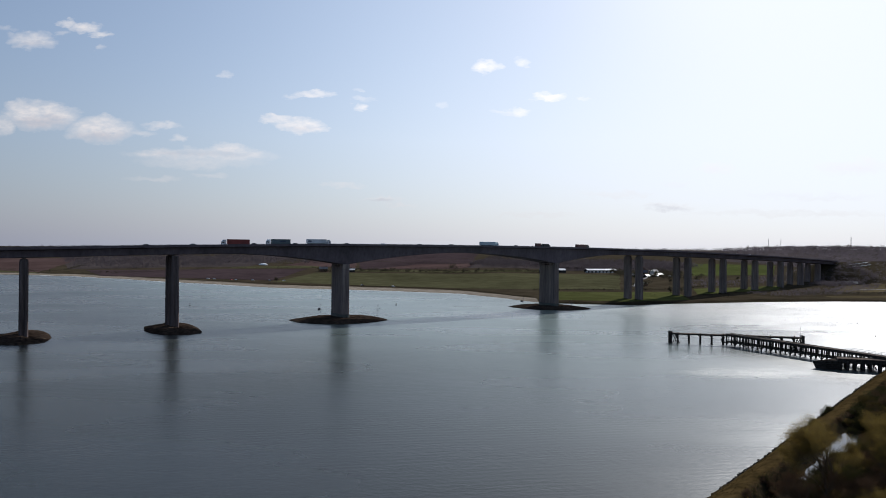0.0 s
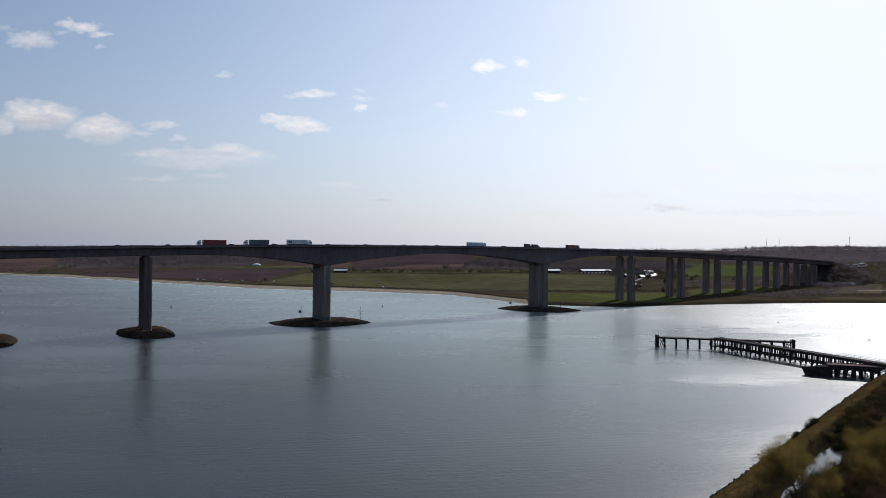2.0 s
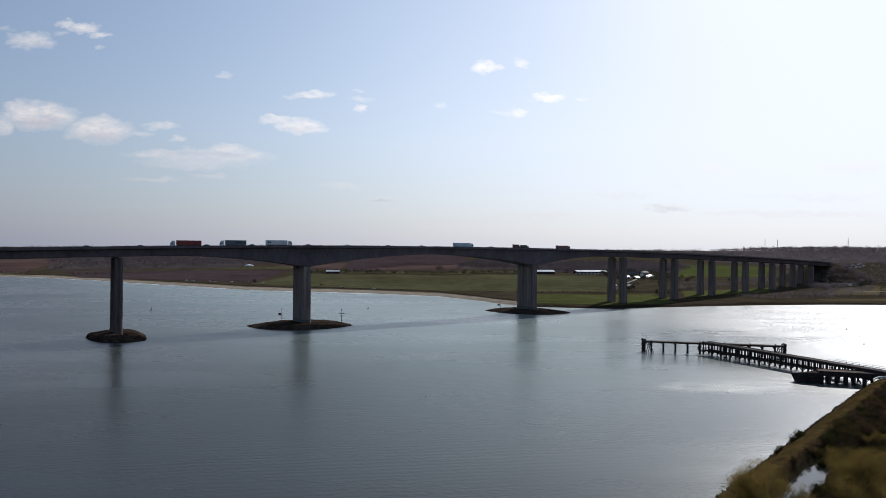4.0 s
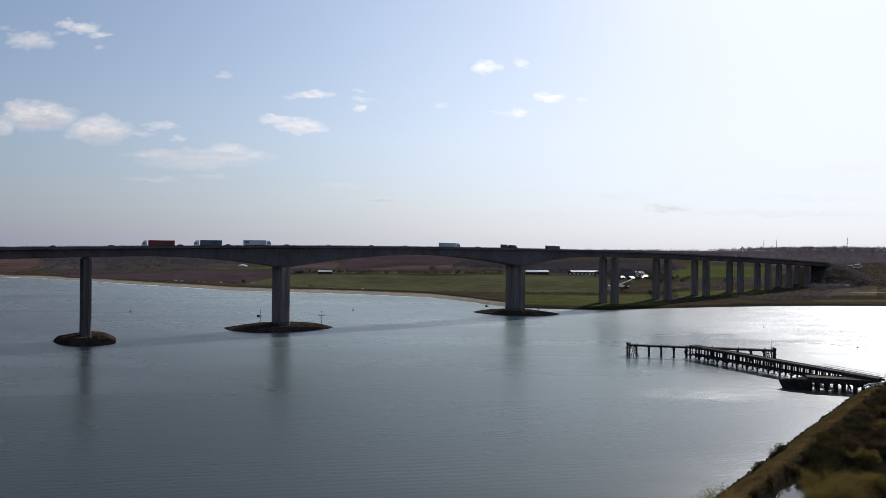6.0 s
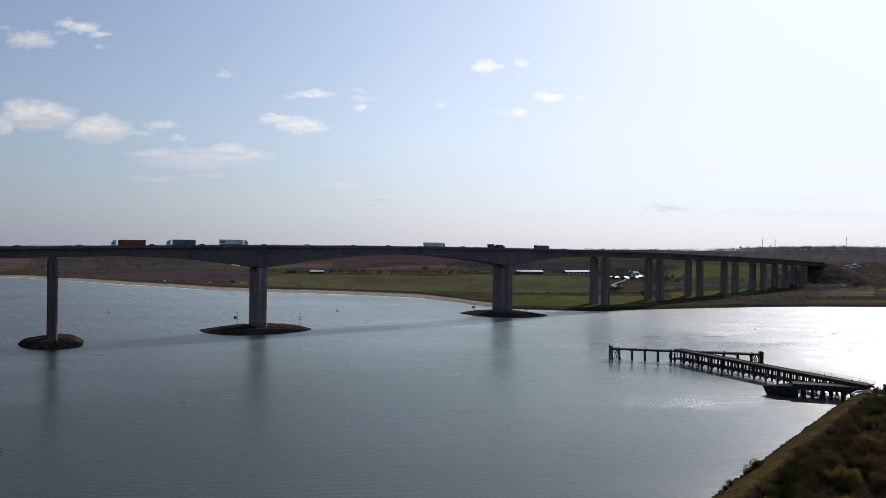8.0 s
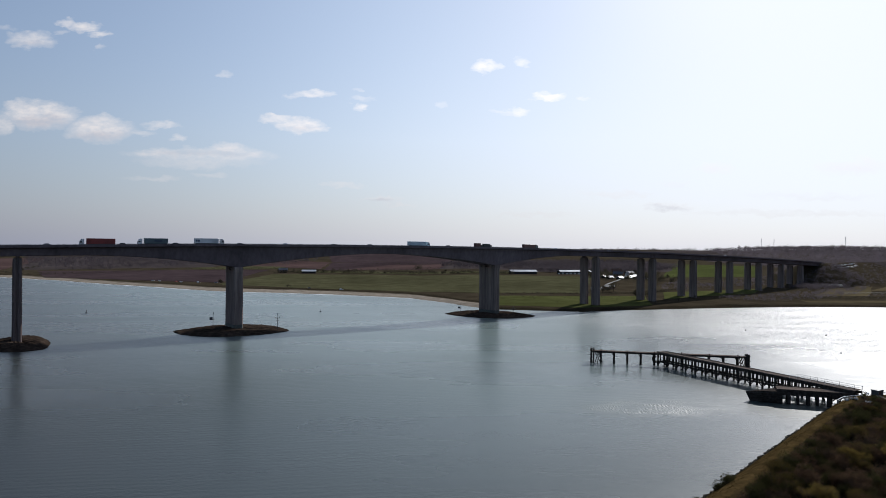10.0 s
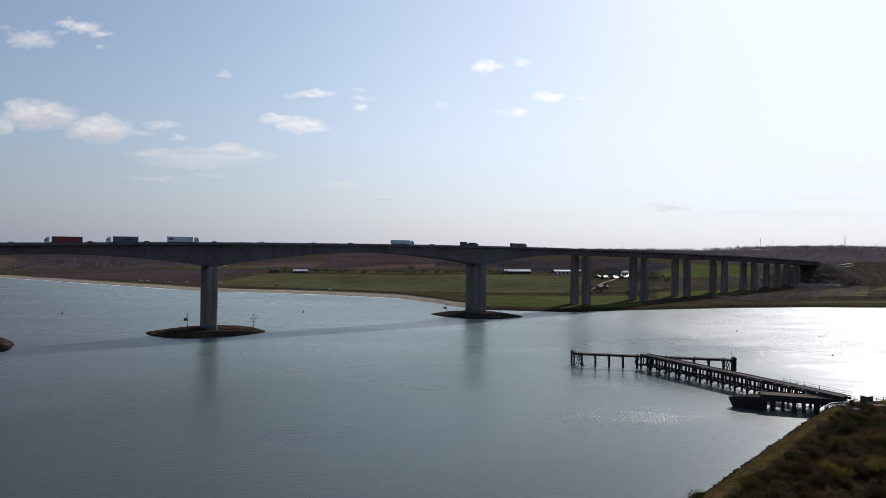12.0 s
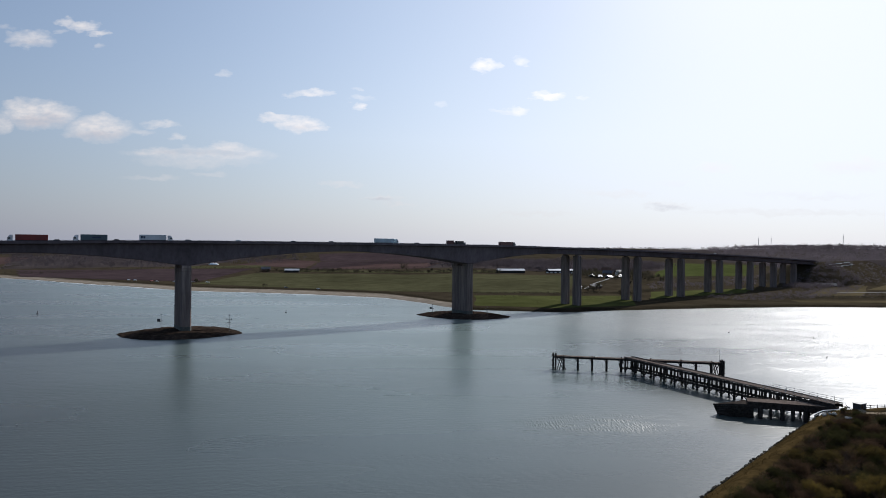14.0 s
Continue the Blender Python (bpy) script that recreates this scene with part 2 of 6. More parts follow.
def water_material():
    m = bpy.data.materials.new("river_water")
    m.use_nodes = True
    nt = m.node_tree
    N, L = nt.nodes.new, nt.links.new
    p = nt.nodes["Principled BSDF"]
    p.inputs["IOR"].default_value = 1.333
    geo = N("ShaderNodeNewGeometry")
    # wind lanes: smoother and rougher stretches of water, long across the stream
    lane_map, lane = N("ShaderNodeMapping"), N("ShaderNodeTexNoise")
    lane_map.inputs["Rotation"].default_value = (0, 0, radians(-24))
    lane_map.inputs["Scale"].default_value = (0.006, 0.020, 1)
    L(geo.outputs["Position"], lane_map.inputs["Vector"])
    lane.inputs["Scale"].default_value, lane.inputs["Detail"].default_value = 1.0, 4
    L(lane_map.outputs[0], lane.inputs["Vector"])
    rr = N("ShaderNodeMapRange")
    rr.inputs["From Min"].default_value, rr.inputs["From Max"].default_value = 0.35, 0.65
    rr.inputs["To Min"].default_value, rr.inputs["To Max"].default_value = WATER_ROUGH
    L(lane.outputs["Fac"], rr.inputs["Value"])
    sep, lee = N("ShaderNodeSeparateXYZ"), N("ShaderNodeMapRange")
    L(geo.outputs["Position"], sep.inputs[0])
    lee.interpolation_type = "SMOOTHSTEP"
    lee.inputs["From Min"].default_value, lee.inputs["From Max"].default_value = LEE
    diag = N("ShaderNodeMath")
    diag.operation = "MULTIPLY_ADD"
    diag.inputs[1].default_value = 1.1
    L(sep.outputs[0], diag.inputs[0]), L(sep.outputs[1], diag.inputs[2])
    L(diag.outputs[0], lee.inputs["Value"])
    reach, windy = N("ShaderNodeMapRange"), N("ShaderNodeMath")       # the open reach on the other side
    reach.interpolation_type = "SMOOTHSTEP"
    reach.inputs["From Min"].default_value, reach.inputs["From Max"].default_value = REACH
    L(sep.outputs[0], reach.inputs["Value"])
    far_out, open_reach = N("ShaderNodeMapRange"), N("ShaderNodeMath")
    far_out.interpolation_type = "SMOOTHSTEP"
    far_out.inputs["From Min"].default_value, far_out.inputs["From Max"].default_value = 230, 400
    L(sep.outputs[1], far_out.inputs["Value"])
    open_reach.operation, windy.operation = "MULTIPLY", "MAXIMUM"
    reach.inputs["To Max"].default_value = 0.2
    L(reach.outputs[0], open_reach.inputs[0]), L(far_out.outputs[0], open_reach.inputs[1])
    spot, calm, eddy, stir = N("ShaderNodeVectorMath"), N("ShaderNodeMapRange"), N("ShaderNodeMath"), N("ShaderNodeMath")
    rub, streak, catch = N("ShaderNodeMapping"), N("ShaderNodeTexNoise"), N("ShaderNodeMapRange")     # streaks of cat's-paws
    rub.inputs["Rotation"].default_value, rub.inputs["Scale"].default_value = (0, 0, radians(-8)), (0.09, 0.26, 1)
    L(geo.outputs["Position"], rub.inputs["Vector"]), L(rub.outputs[0], streak.inputs["Vector"])
    streak.inputs["Scale"].default_value, streak.inputs["Detail"].default_value = 1.0, 6
    catch.inputs["From Min"].default_value, catch.inputs["From Max"].default_value = 0.36, 0.56
    L(streak.outputs["Fac"], catch.inputs["Value"])
    here = N("ShaderNodeMapping")                                    # ruffled eddy off the jetty's head
    here.inputs["Scale"].default_value = (0.5, 1.0, 1)
    L(geo.outputs["Position"], here.inputs["Vector"])
    spot.operation = "DISTANCE"
    spot.inputs[1].default_value = (60, 253, 0)
    L(here.outputs[0], spot.inputs[0])
    eddy.operation = "MULTIPLY_ADD"
    eddy.inputs[1].default_value, eddy.inputs[2].default_value = -24, 12
    L(lane.outputs["Fac"], eddy.inputs[0])
    stir.operation = "ADD"
    L(spot.outputs["Value"], stir.inputs[0]), L(eddy.outputs[0], stir.inputs[1])
    calm.interpolation_type = "SMOOTHSTEP"
    calm.inputs["From Min"].default_value, calm.inputs["From Max"].default_value = 15, 3
    L(stir.outputs[0], calm.inputs["Value"])
    paws = N("ShaderNodeMath")
    paws.operation = "MULTIPLY"
    L(calm.outputs[0], paws.inputs[0]), L(catch.outputs[0], paws.inputs[1])
    L(lee.outputs[0], windy.inputs[0]), L(open_reach.outputs[0], windy.inputs[1])
    ro = N("ShaderNodeMath")
    ro.operation = "MULTIPLY_ADD"
    L(windy.outputs[0], ro.inputs[0]), L(rr.outputs[0], ro.inputs[2])
    ro.inputs[1].default_value = RUFFLE
    rub_up = N("ShaderNodeMath")
    rub_up.operation = "MULTIPLY_ADD"
    rub_up.inputs[1].default_value = 0.14
    L(paws.outputs[0], rub_up.inputs[0]), L(ro.outputs[0], rub_up.inputs[2])
    L(rub_up.outputs[0], p.inputs["Roughness"])
    # suspended silt, with sky reflection painted in: lighter in mid-stream and towards the point
    shine_ramp, silt_shine = N("ShaderNodeMapRange"), N("ShaderNodeMixRGB")
    shine_ramp.interpolation_type = "SMOOTHSTEP"
    shine_ramp.inputs["From Min"].default_value, shine_ramp.inputs["From Max"].default_value = SHINE_SPAN
    wander, along = N("ShaderNodeMath"), N("ShaderNodeMath")       # the lighter water slants across the river
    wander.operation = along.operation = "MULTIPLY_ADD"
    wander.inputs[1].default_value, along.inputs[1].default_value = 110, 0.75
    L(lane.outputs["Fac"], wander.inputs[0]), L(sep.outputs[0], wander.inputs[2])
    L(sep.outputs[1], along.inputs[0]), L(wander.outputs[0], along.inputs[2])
    L(along.outputs[0], shine_ramp.inputs["Value"])
    silt_shine.inputs[1].default_value, silt_shine.inputs[2].default_value = SILT_SHINE
    aside, clear, load = N("ShaderNodeMath"), N("ShaderNodeMapRange"), N("ShaderNodeMath")       # painted less below the jetty, where the surface itself reflects the sky
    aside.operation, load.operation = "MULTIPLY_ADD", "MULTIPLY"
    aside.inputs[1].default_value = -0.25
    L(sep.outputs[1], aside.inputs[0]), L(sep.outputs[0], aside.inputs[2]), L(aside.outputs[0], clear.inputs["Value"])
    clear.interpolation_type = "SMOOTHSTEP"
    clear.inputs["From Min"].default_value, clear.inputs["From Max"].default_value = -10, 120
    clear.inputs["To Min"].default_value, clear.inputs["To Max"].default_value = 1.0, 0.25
    L(shine_ramp.outputs[0], load.inputs[0]), L(clear.outputs[0], load.inputs[1])
    L(load.outputs[0], silt_shine.inputs[0])
    L(silt_shine.outputs[0], p.inputs["Base Color"])
    heights = []
    for scale, detail, squash in ((0.5, 5, 1.9), (0.13, 3, 1.6)):
        mp, n = N("ShaderNodeMapping"), N("ShaderNodeTexNoise")
        mp.inputs["Rotation"].default_value = (0, 0, radians(-20))
        mp.inputs["Scale"].default_value = (1, squash, 1)
        L(geo.outputs["Position"], mp.inputs["Vector"])
        n.inputs["Scale"].default_value, n.inputs["Detail"].default_value = scale, detail
        L(mp.outputs[0], n.inputs["Vector"])
        heights.append(n.outputs["Fac"])
    b1, b2 = N("ShaderNodeBump"), N("ShaderNodeBump")
    b1.inputs["Distance"].default_value, b2.inputs["Distance"].default_value = RIPPLE
    st = N("ShaderNodeMapRange")
    st.inputs["From Min"].default_value, st.inputs["From Max"].default_value = 0.3, 0.7
    st.inputs["To Min"].default_value, st.inputs["To Max"].default_value = 0.2, 1.0
    gust_map, gust = N("ShaderNodeMapping"), N("ShaderNodeTexNoise")
    gust_map.inputs["Rotation"].default_value, gust_map.inputs["Scale"].default_value = (0, 0, radians(-16)), (0.022, 0.075, 1)
    L(geo.outputs["Position"], gust_map.inputs["Vector"]), L(gust_map.outputs[0], gust.inputs["Vector"])
    gust.inputs["Scale"].default_value, gust.inputs["Detail"].default_value = 1.0, 5
    grain, mixed = N("ShaderNodeTexNoise"), N("ShaderNodeMath")
    chips = N("ShaderNodeMapping")
    chips.inputs["Scale"].default_value = (1.5, 0.42, 1)
    L(geo.outputs["Position"], chips.inputs["Vector"])
    grain.inputs["Scale"].default_value, grain.inputs["Detail"].default_value = 1.0, 3
    L(chips.outputs[0], grain.inputs["Vector"])
    mixed.operation = "MULTIPLY_ADD"
    shift = N("ShaderNodeMath")
    shift.operation = "SUBTRACT"
    shift.inputs[1].default_value = 0.5
    L(grain.outputs["Fac"], shift.inputs[0]), L(shift.outputs[0], mixed.inputs[0])
    scaled = N("ShaderNodeMath")
    scaled.operation = "MULTIPLY_ADD"
    scaled.inputs[1].default_value, scaled.inputs[2].default_value = 1.9, 0.15
    L(windy.outputs[0], scaled.inputs[0]), L(scaled.outputs[0], mixed.inputs[1])
    L(gust.outputs["Fac"], mixed.inputs[2])
    L(mixed.outputs[0], st.inputs["Value"])
    chop, mul = N("ShaderNodeMath"), N("ShaderNodeMath")
    chop.operation, mul.operation = "MULTIPLY_ADD", "MULTIPLY"
    chop.inputs[1].default_value, chop.inputs[2].default_value = 0.85, 0.15
    L(windy.outputs[0], chop.inputs[0])
    L(chop.outputs[0], mul.inputs[0]), L(st.outputs[0], mul.inputs[1])
    L(mul.outputs[0], b1.inputs["Strength"]), L(mul.outputs[0], b2.inputs["Strength"])
    L(heights[0], b1.inputs["Height"]), L(heights[1], b2.inputs["Height"])
    L(b1.outputs[0], b2.inputs["Normal"])
    # short parallel ripples run in from the open water
    turn, wave, b3 = N("ShaderNodeMapping"), N("ShaderNodeTexWave"), N("ShaderNodeBump")
    turn.inputs["Rotation"].default_value = (0, 0, radians(82))
    L(geo.outputs["Position"], turn.inputs["Vector"]), L(turn.outputs[0], wave.inputs["Vector"])
    wave.inputs["Scale"].default_value, wave.inputs["Distortion"].default_value = 0.14, 3.5
    wave.inputs["Detail"].default_value, wave.inputs["Detail Scale"].default_value = 3, 0.5
    b3.inputs["Distance"].default_value = 0.30
    brush = N("ShaderNodeMapRange")
    brush.inputs["From Min"].default_value, brush.inputs["From Max"].default_value = 0.42, 0.68
    brush.inputs["To Min"].default_value, brush.inputs["To Max"].default_value = 0.0, 0.055
    L(lane.outputs["Fac"], brush.inputs["Value"]), L(brush.outputs[0], b3.inputs["Strength"])
    L(wave.outputs["Fac"], b3.inputs["Height"]), L(b2.outputs[0], b3.inputs["Normal"])
    b4, lively = N("ShaderNodeBump"), N("ShaderNodeMath")
    b4.inputs["Distance"].default_value = 0.65
    lively.operation = "MULTIPLY"
    lively.inputs[1].default_value = 1.0
    stirred = N("ShaderNodeMath")
    stirred.operation = "MULTIPLY_ADD"
    stirred.inputs[1].default_value = 0.5
    band_map, band, gaps, torn = N("ShaderNodeMapping"), N("ShaderNodeTexNoise"), N("ShaderNodeMapRange"), N("ShaderNodeMath")       # the ruffled water lies in lanes
    band_map.inputs["Rotation"].default_value, band_map.inputs["Scale"].default_value = (0, 0, radians(-10)), (0.016, 0.07, 1)
    L(geo.outputs["Position"], band_map.inputs["Vector"]), L(band_map.outputs[0], band.inputs["Vector"])
    band.inputs["Scale"].default_value, band.inputs["Detail"].default_value = 1.0, 5
    gaps.inputs["From Min"].default_value, gaps.inputs["From Max"].default_value = 0.36, 0.54
    gaps.inputs["To Min"].default_value, gaps.inputs["To Max"].default_value = 0.25, 1.0
    torn.operation = "MULTIPLY"
    L(band.outputs["Fac"], gaps.inputs["Value"]), L(gaps.outputs[0], torn.inputs[0]), L(windy.outputs[0], torn.inputs[1])
    L(torn.outputs[0], lively.inputs[0]), L(lively.outputs[0], stirred.inputs[2])
    L(paws.outputs[0], stirred.inputs[0]), L(stirred.outputs[0], b4.inputs["Strength"])
    L(grain.outputs["Fac"], b4.inputs["Height"]), L(b3.outputs[0], b4.inputs["Normal"])
    L(b4.outputs[0], p.inputs["Normal"])
    return m


WATER_ROUGH, RIPPLE = (0.24, 0.31), (0.7, 0.6)
LEE, RUFFLE = (500, 740), 0.05
REACH, SHINE_SPAN = (40, -150), (130, 430)
# darkest and lightest water: silt colour plus the painted sky reflection
SILT_SHINE = (0.022, 0.024, 0.021, 1), (0.128, 0.166, 0.158, 1)
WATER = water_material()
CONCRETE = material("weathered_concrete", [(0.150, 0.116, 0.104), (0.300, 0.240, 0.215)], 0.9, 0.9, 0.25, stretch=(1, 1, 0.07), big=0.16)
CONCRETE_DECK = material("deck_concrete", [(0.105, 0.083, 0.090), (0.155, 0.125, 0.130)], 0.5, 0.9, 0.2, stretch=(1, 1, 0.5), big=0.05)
# the pier concrete again, with the left columns' shade painted in
SHADED_CONCRETE = material("shaded_concrete", [(0.080, 0.062, 0.058), (0.170, 0.134, 0.124)], 0.9, 0.9, 0.25, stretch=(1, 1, 0.07), big=0.16)
WET_CONCRETE = material("tide_stained_concrete", [(0.05, 0.055, 0.045), (0.13, 0.13, 0.11)], 1.5, 0.7, 0.4)
STEEL = material("galvanised_steel", [(0.30, 0.31, 0.32), (0.42, 0.43, 0.44)], 3.0, 0.45, 0.1, metal=0.8)
ASPHALT = material("asphalt", [(0.04, 0.04, 0.042), (0.07, 0.07, 0.07)], 2.0, 0.9, 0.3)
ROCK = material("weedy_rock", [(0.028, 0.025, 0.019), (0.075, 0.063, 0.048), (0.12, 0.10, 0.08)], 0.7, 0.9, 0.9, vary=0.5)
RUBBLE = material("island_rubble", [(0.016, 0.012, 0.010), (0.040, 0.029, 0.023), (0.075, 0.056, 0.042)], 0.45, 0.95, 1.0, big=0.07)
TIMBER = material("tarred_timber", [(0.022, 0.018, 0.016), (0.07, 0.058, 0.05)], 1.4, 0.8, 0.5, vary=0.4)
PLANK = material("weathered_planks", [(0.11, 0.085, 0.07), (0.21, 0.17, 0.145)], 1.2, 0.8, 0.4, vary=0.3)
RUST = material("rusty_steel", [(0.05, 0.032, 0.024), (0.13, 0.075, 0.05)], 1.8, 0.8, 0.4)
DARK_PAINT = material("dark_grey_paint", [(0.035, 0.037, 0.04), (0.06, 0.06, 0.065)], 1.5, 0.6, 0.1)
WHITE_PAINT = material("white_paint", [(0.72, 0.72, 0.70), (0.82, 0.82, 0.80)], 1.5, 0.4, 0.05)
TWIG = material("bare_twigs", [(0.054, 0.039, 0.030), (0.113, 0.084, 0.061)], 2.0, 0.9, 0.3, vary=0.4)
LEAF_DARK = material("dark_evergreen_leaves", [(0.028, 0.027, 0.011), (0.059, 0.055, 0.021)], 0.9, 0.75, 0, vary=0.5, thin=0.3)
LEAF_OLIVE = material("spring_olive_leaves", [(0.128, 0.089, 0.027), (0.236, 0.167, 0.049)], 0.8, 0.75, 0, vary=0.3, thin=0.4)
LEAF_SALLOW = material("sallow_leaves", [(0.063, 0.046, 0.017), (0.112, 0.083, 0.028)], 0.8, 0.75, 0, vary=0.4, thin=0.35)
LEAF_RUSSET = material("winter_russet_leaves", [(0.056, 0.034, 0.022), (0.107, 0.067, 0.040)], 0.8, 0.8, 0, vary=0.5, thin=0.3)
LEAF_PALE = material("pale_blossom", [(0.105, 0.087, 0.063), (0.210, 0.182, 0.140)], 0.8, 0.8, 0, vary=0.3, thin=0.2)
# far twigs, lightened to purple-grey: distance haze put into their colour
WOOD_HAZED = material("hazed_woodland", [(0.099, 0.086, 0.095), (0.154, 0.131, 0.143)], 0.06, 0.95, 0, big=0.008, thin=0.5)
# darker copy of the same twigs, with less haze in its colour
WOOD_DARK = material("less_hazed_wood", [(0.063, 0.053, 0.059), (0.097, 0.082, 0.087)], 0.06, 0.95, 0, big=0.008, thin=0.5)
HEDGE = material("hedge_twigs", [(0.040, 0.036, 0.025), (0.076, 0.067, 0.046)], 0.15, 0.95, 0, thin=0.4)
DRY_GRASS = material("dry_bank_grass", [(0.036, 0.025, 0.010), (0.063, 0.044, 0.018)], 0.5, 0.95, 0.0, big=0.08, thin=0.5)


def field_material(name, colours):
    """Crop or plough: fine grain and broad patches."""
    return material(name, colours, 0.05, 0.95, 0.3, big=0.006)


PASTURE = field_material("pasture", [(0.052, 0.05, 0.026), (0.08, 0.076, 0.04)])
MEADOW = field_material("bright_meadow", [(0.055, 0.06, 0.021), (0.084, 0.089, 0.033)])
CROP = field_material("winter_wheat", [(0.048, 0.056, 0.018), (0.072, 0.082, 0.028)])
PLOUGH = field_material("ploughed_soil", [(0.039, 0.028, 0.030), (0.061, 0.043, 0.044)])
RED_PLOUGH = field_material("reddish_soil", [(0.061, 0.039, 0.036), (0.087, 0.057, 0.052)])
STUBBLE = field_material("pale_stubble", [(0.075, 0.060, 0.033), (0.111, 0.088, 0.049)])


# ---- mesh helpers ----
def link_mesh(name, verts, faces, mat, parent=None, label="", smooth=False):
    me = bpy.data.meshes.new(name)
    me.from_pydata(verts, [], faces)
    me.materials.append(mat)
    if smooth:
        me.polygons.foreach_set("use_smooth", [True] * len(me.polygons))
    ob = new(name, me)
    if parent:
        ob.parent = parent
    if label:
        ob["label"] = label
    return ob


def part(name, bm, mat, parent=None, label="", smooth=False):
    me = bpy.data.meshes.new(name)
    bmesh.ops.recalc_face_normals(bm, faces=bm.faces)
    bm.to_mesh(me)
    bm.free()
    me.materials.append(mat)
    if smooth:
        me.polygons.foreach_set("use_smooth", [True] * len(me.polygons))
    ob = new(name, me)
    if parent:
        ob.parent = parent
    if label:
        ob["label"] = label
    return ob


def thing(name, m=None, label="", category="", group="", kind=""):
    ob = new(name)
    ob.empty_display_size = 0.5
    if m is not None:
        ob.matrix_world = m
    return tagged(ob, label, category, group, kind)


def add_box(bm, a, b, bevel=0.0, m=None):
    """A box between the corners a and b, its edges eased by bevel."""
    s = [abs(b[i] - a[i]) for i in range(3)]
    c = [(a[i] + b[i]) / 2 for i in range(3)]
    r = bmesh.ops.create_cube(bm, size=1.0, matrix=(m or Matrix()) @ Matrix.Translation(c) @ Matrix.Diagonal((*s, 1)))
    if bevel:
        es = list({e for v in r["verts"] for e in v.link_edges})
        bmesh.ops.bevel(bm, geom=es, offset=bevel, segments=1, affect="EDGES")
    return bm


def boxmesh(a, b, bevel=0.0, m=None):
    return add_box(bmesh.new(), a, b, bevel, m)


def add_tube(bm, a, b, r0, r1=None, n=8):
    a, b = Vector(a), Vector(b)
    d = b - a
    q = d.to_track_quat("Z", "Y").to_matrix().to_4x4()
    bmesh.ops.create_cone(bm, cap_ends=True, segments=n, radius1=r0, radius2=r0 if r1 is None else r1, depth=d.length,
                          matrix=Matrix.Translation((a + b) / 2) @ q)
    return bm


def tube(a, b, r0, r1=None, n=8):
    return add_tube(bmesh.new(), a, b, r0, r1, n)


def bar(a, b, w, h):
    """A squared timber of section w x h from a to b."""
    bm = bmesh.new()
    a, b = Vector(a), Vector(b)
    d = b - a
    x = d.normalized()
    y = Vector((0, 0, 1)).cross(x)
    y = y.normalized() if y.length > 1e-4 else Vector((0, 1, 0))
    z = x.cross(y)
    m = Matrix((x, y, z)).transposed().to_4x4()
    m.translation = (a + b) / 2
    r = bmesh.ops.create_cube(bm, size=1.0, matrix=m @ Matrix.Diagonal((d.length, w, h, 1)))
    bmesh.ops.bevel(bm, geom=list({e for v in r["verts"] for e in v.link_edges}), offset=min(w, h) * 0.12, segments=1, affect="EDGES")
    return bm


# ---- the lie of the land ----
SHORE = [(-6000, 2600), (-2500, 1560), (-1200, 1190), (-800, 1080), (-600, 1022), (-530, 975), (-476, 946), (-410, 898), (-360, 866), (-306, 836), (-266, 808), (-213, 774), (-180, 760),
         (-115, 746), (-55, 727), (19, 693), (40, 664), (58, 640), (76, 608), (95, 581), (141, 571), (170, 566), (205, 582), (271, 603), (325, 618), (390, 630), (450, 632), (800, 620), (2000, 500), (6000, 300)]
RISE = [(-60, -3), (-6, -0.5), (0, 0.0), (7, 0.9), (16, 2.0), (60, 2.4), (150, 4), (300, 8.5), (420, 12), (560, 17), (750, 25), (1000, 33), (1500, 42), (2200, 46), (6000, 46)]
BANK = [(-60, -3), (-2, -0.6), (0, 0.0), (0.7, 0.7), (3.4, 2.9), (6.4, 5.0), (8.5, 5.3), (9.6, 4.2), (10.6, 2.5), (15.4, 2.5), (16.8, 3.6), (30, 4.2), (80, 6), (300, 12), (900, 25), (3000, 40), (6000, 40)]
BANK0, BANK_U, BANK_N = (54.0, 126.3), (0.689, 0.725), (0.725, -0.689)
EDGE = [(-6000, 255), (176, 256), (184, 259), (200, 263), (300, 288), (600, 300), (2500, 200), (6000, 150)]
ROAD_A, ROAD_B = (556.0, 912.0), (1500.0, 1600.0)


def table(rows, v):
    for (a, p), (b, q) in zip(rows, rows[1:]):
        if v <= b:
            return p + (q - p) * max(0.0, (v - a)) / (b - a)
    return rows[-1][1]


def bank_distance(x, y):
    d = (x - BANK0[0]) * BANK_N[0] + (y - BANK0[1]) * BANK_N[1]
    return min(d, edge_distance(x, y))


def edge_distance(x, y):
    return (table(EDGE, x) - y) * 0.97


def shore_distance(x, y):
    return y - table(SHORE, x)


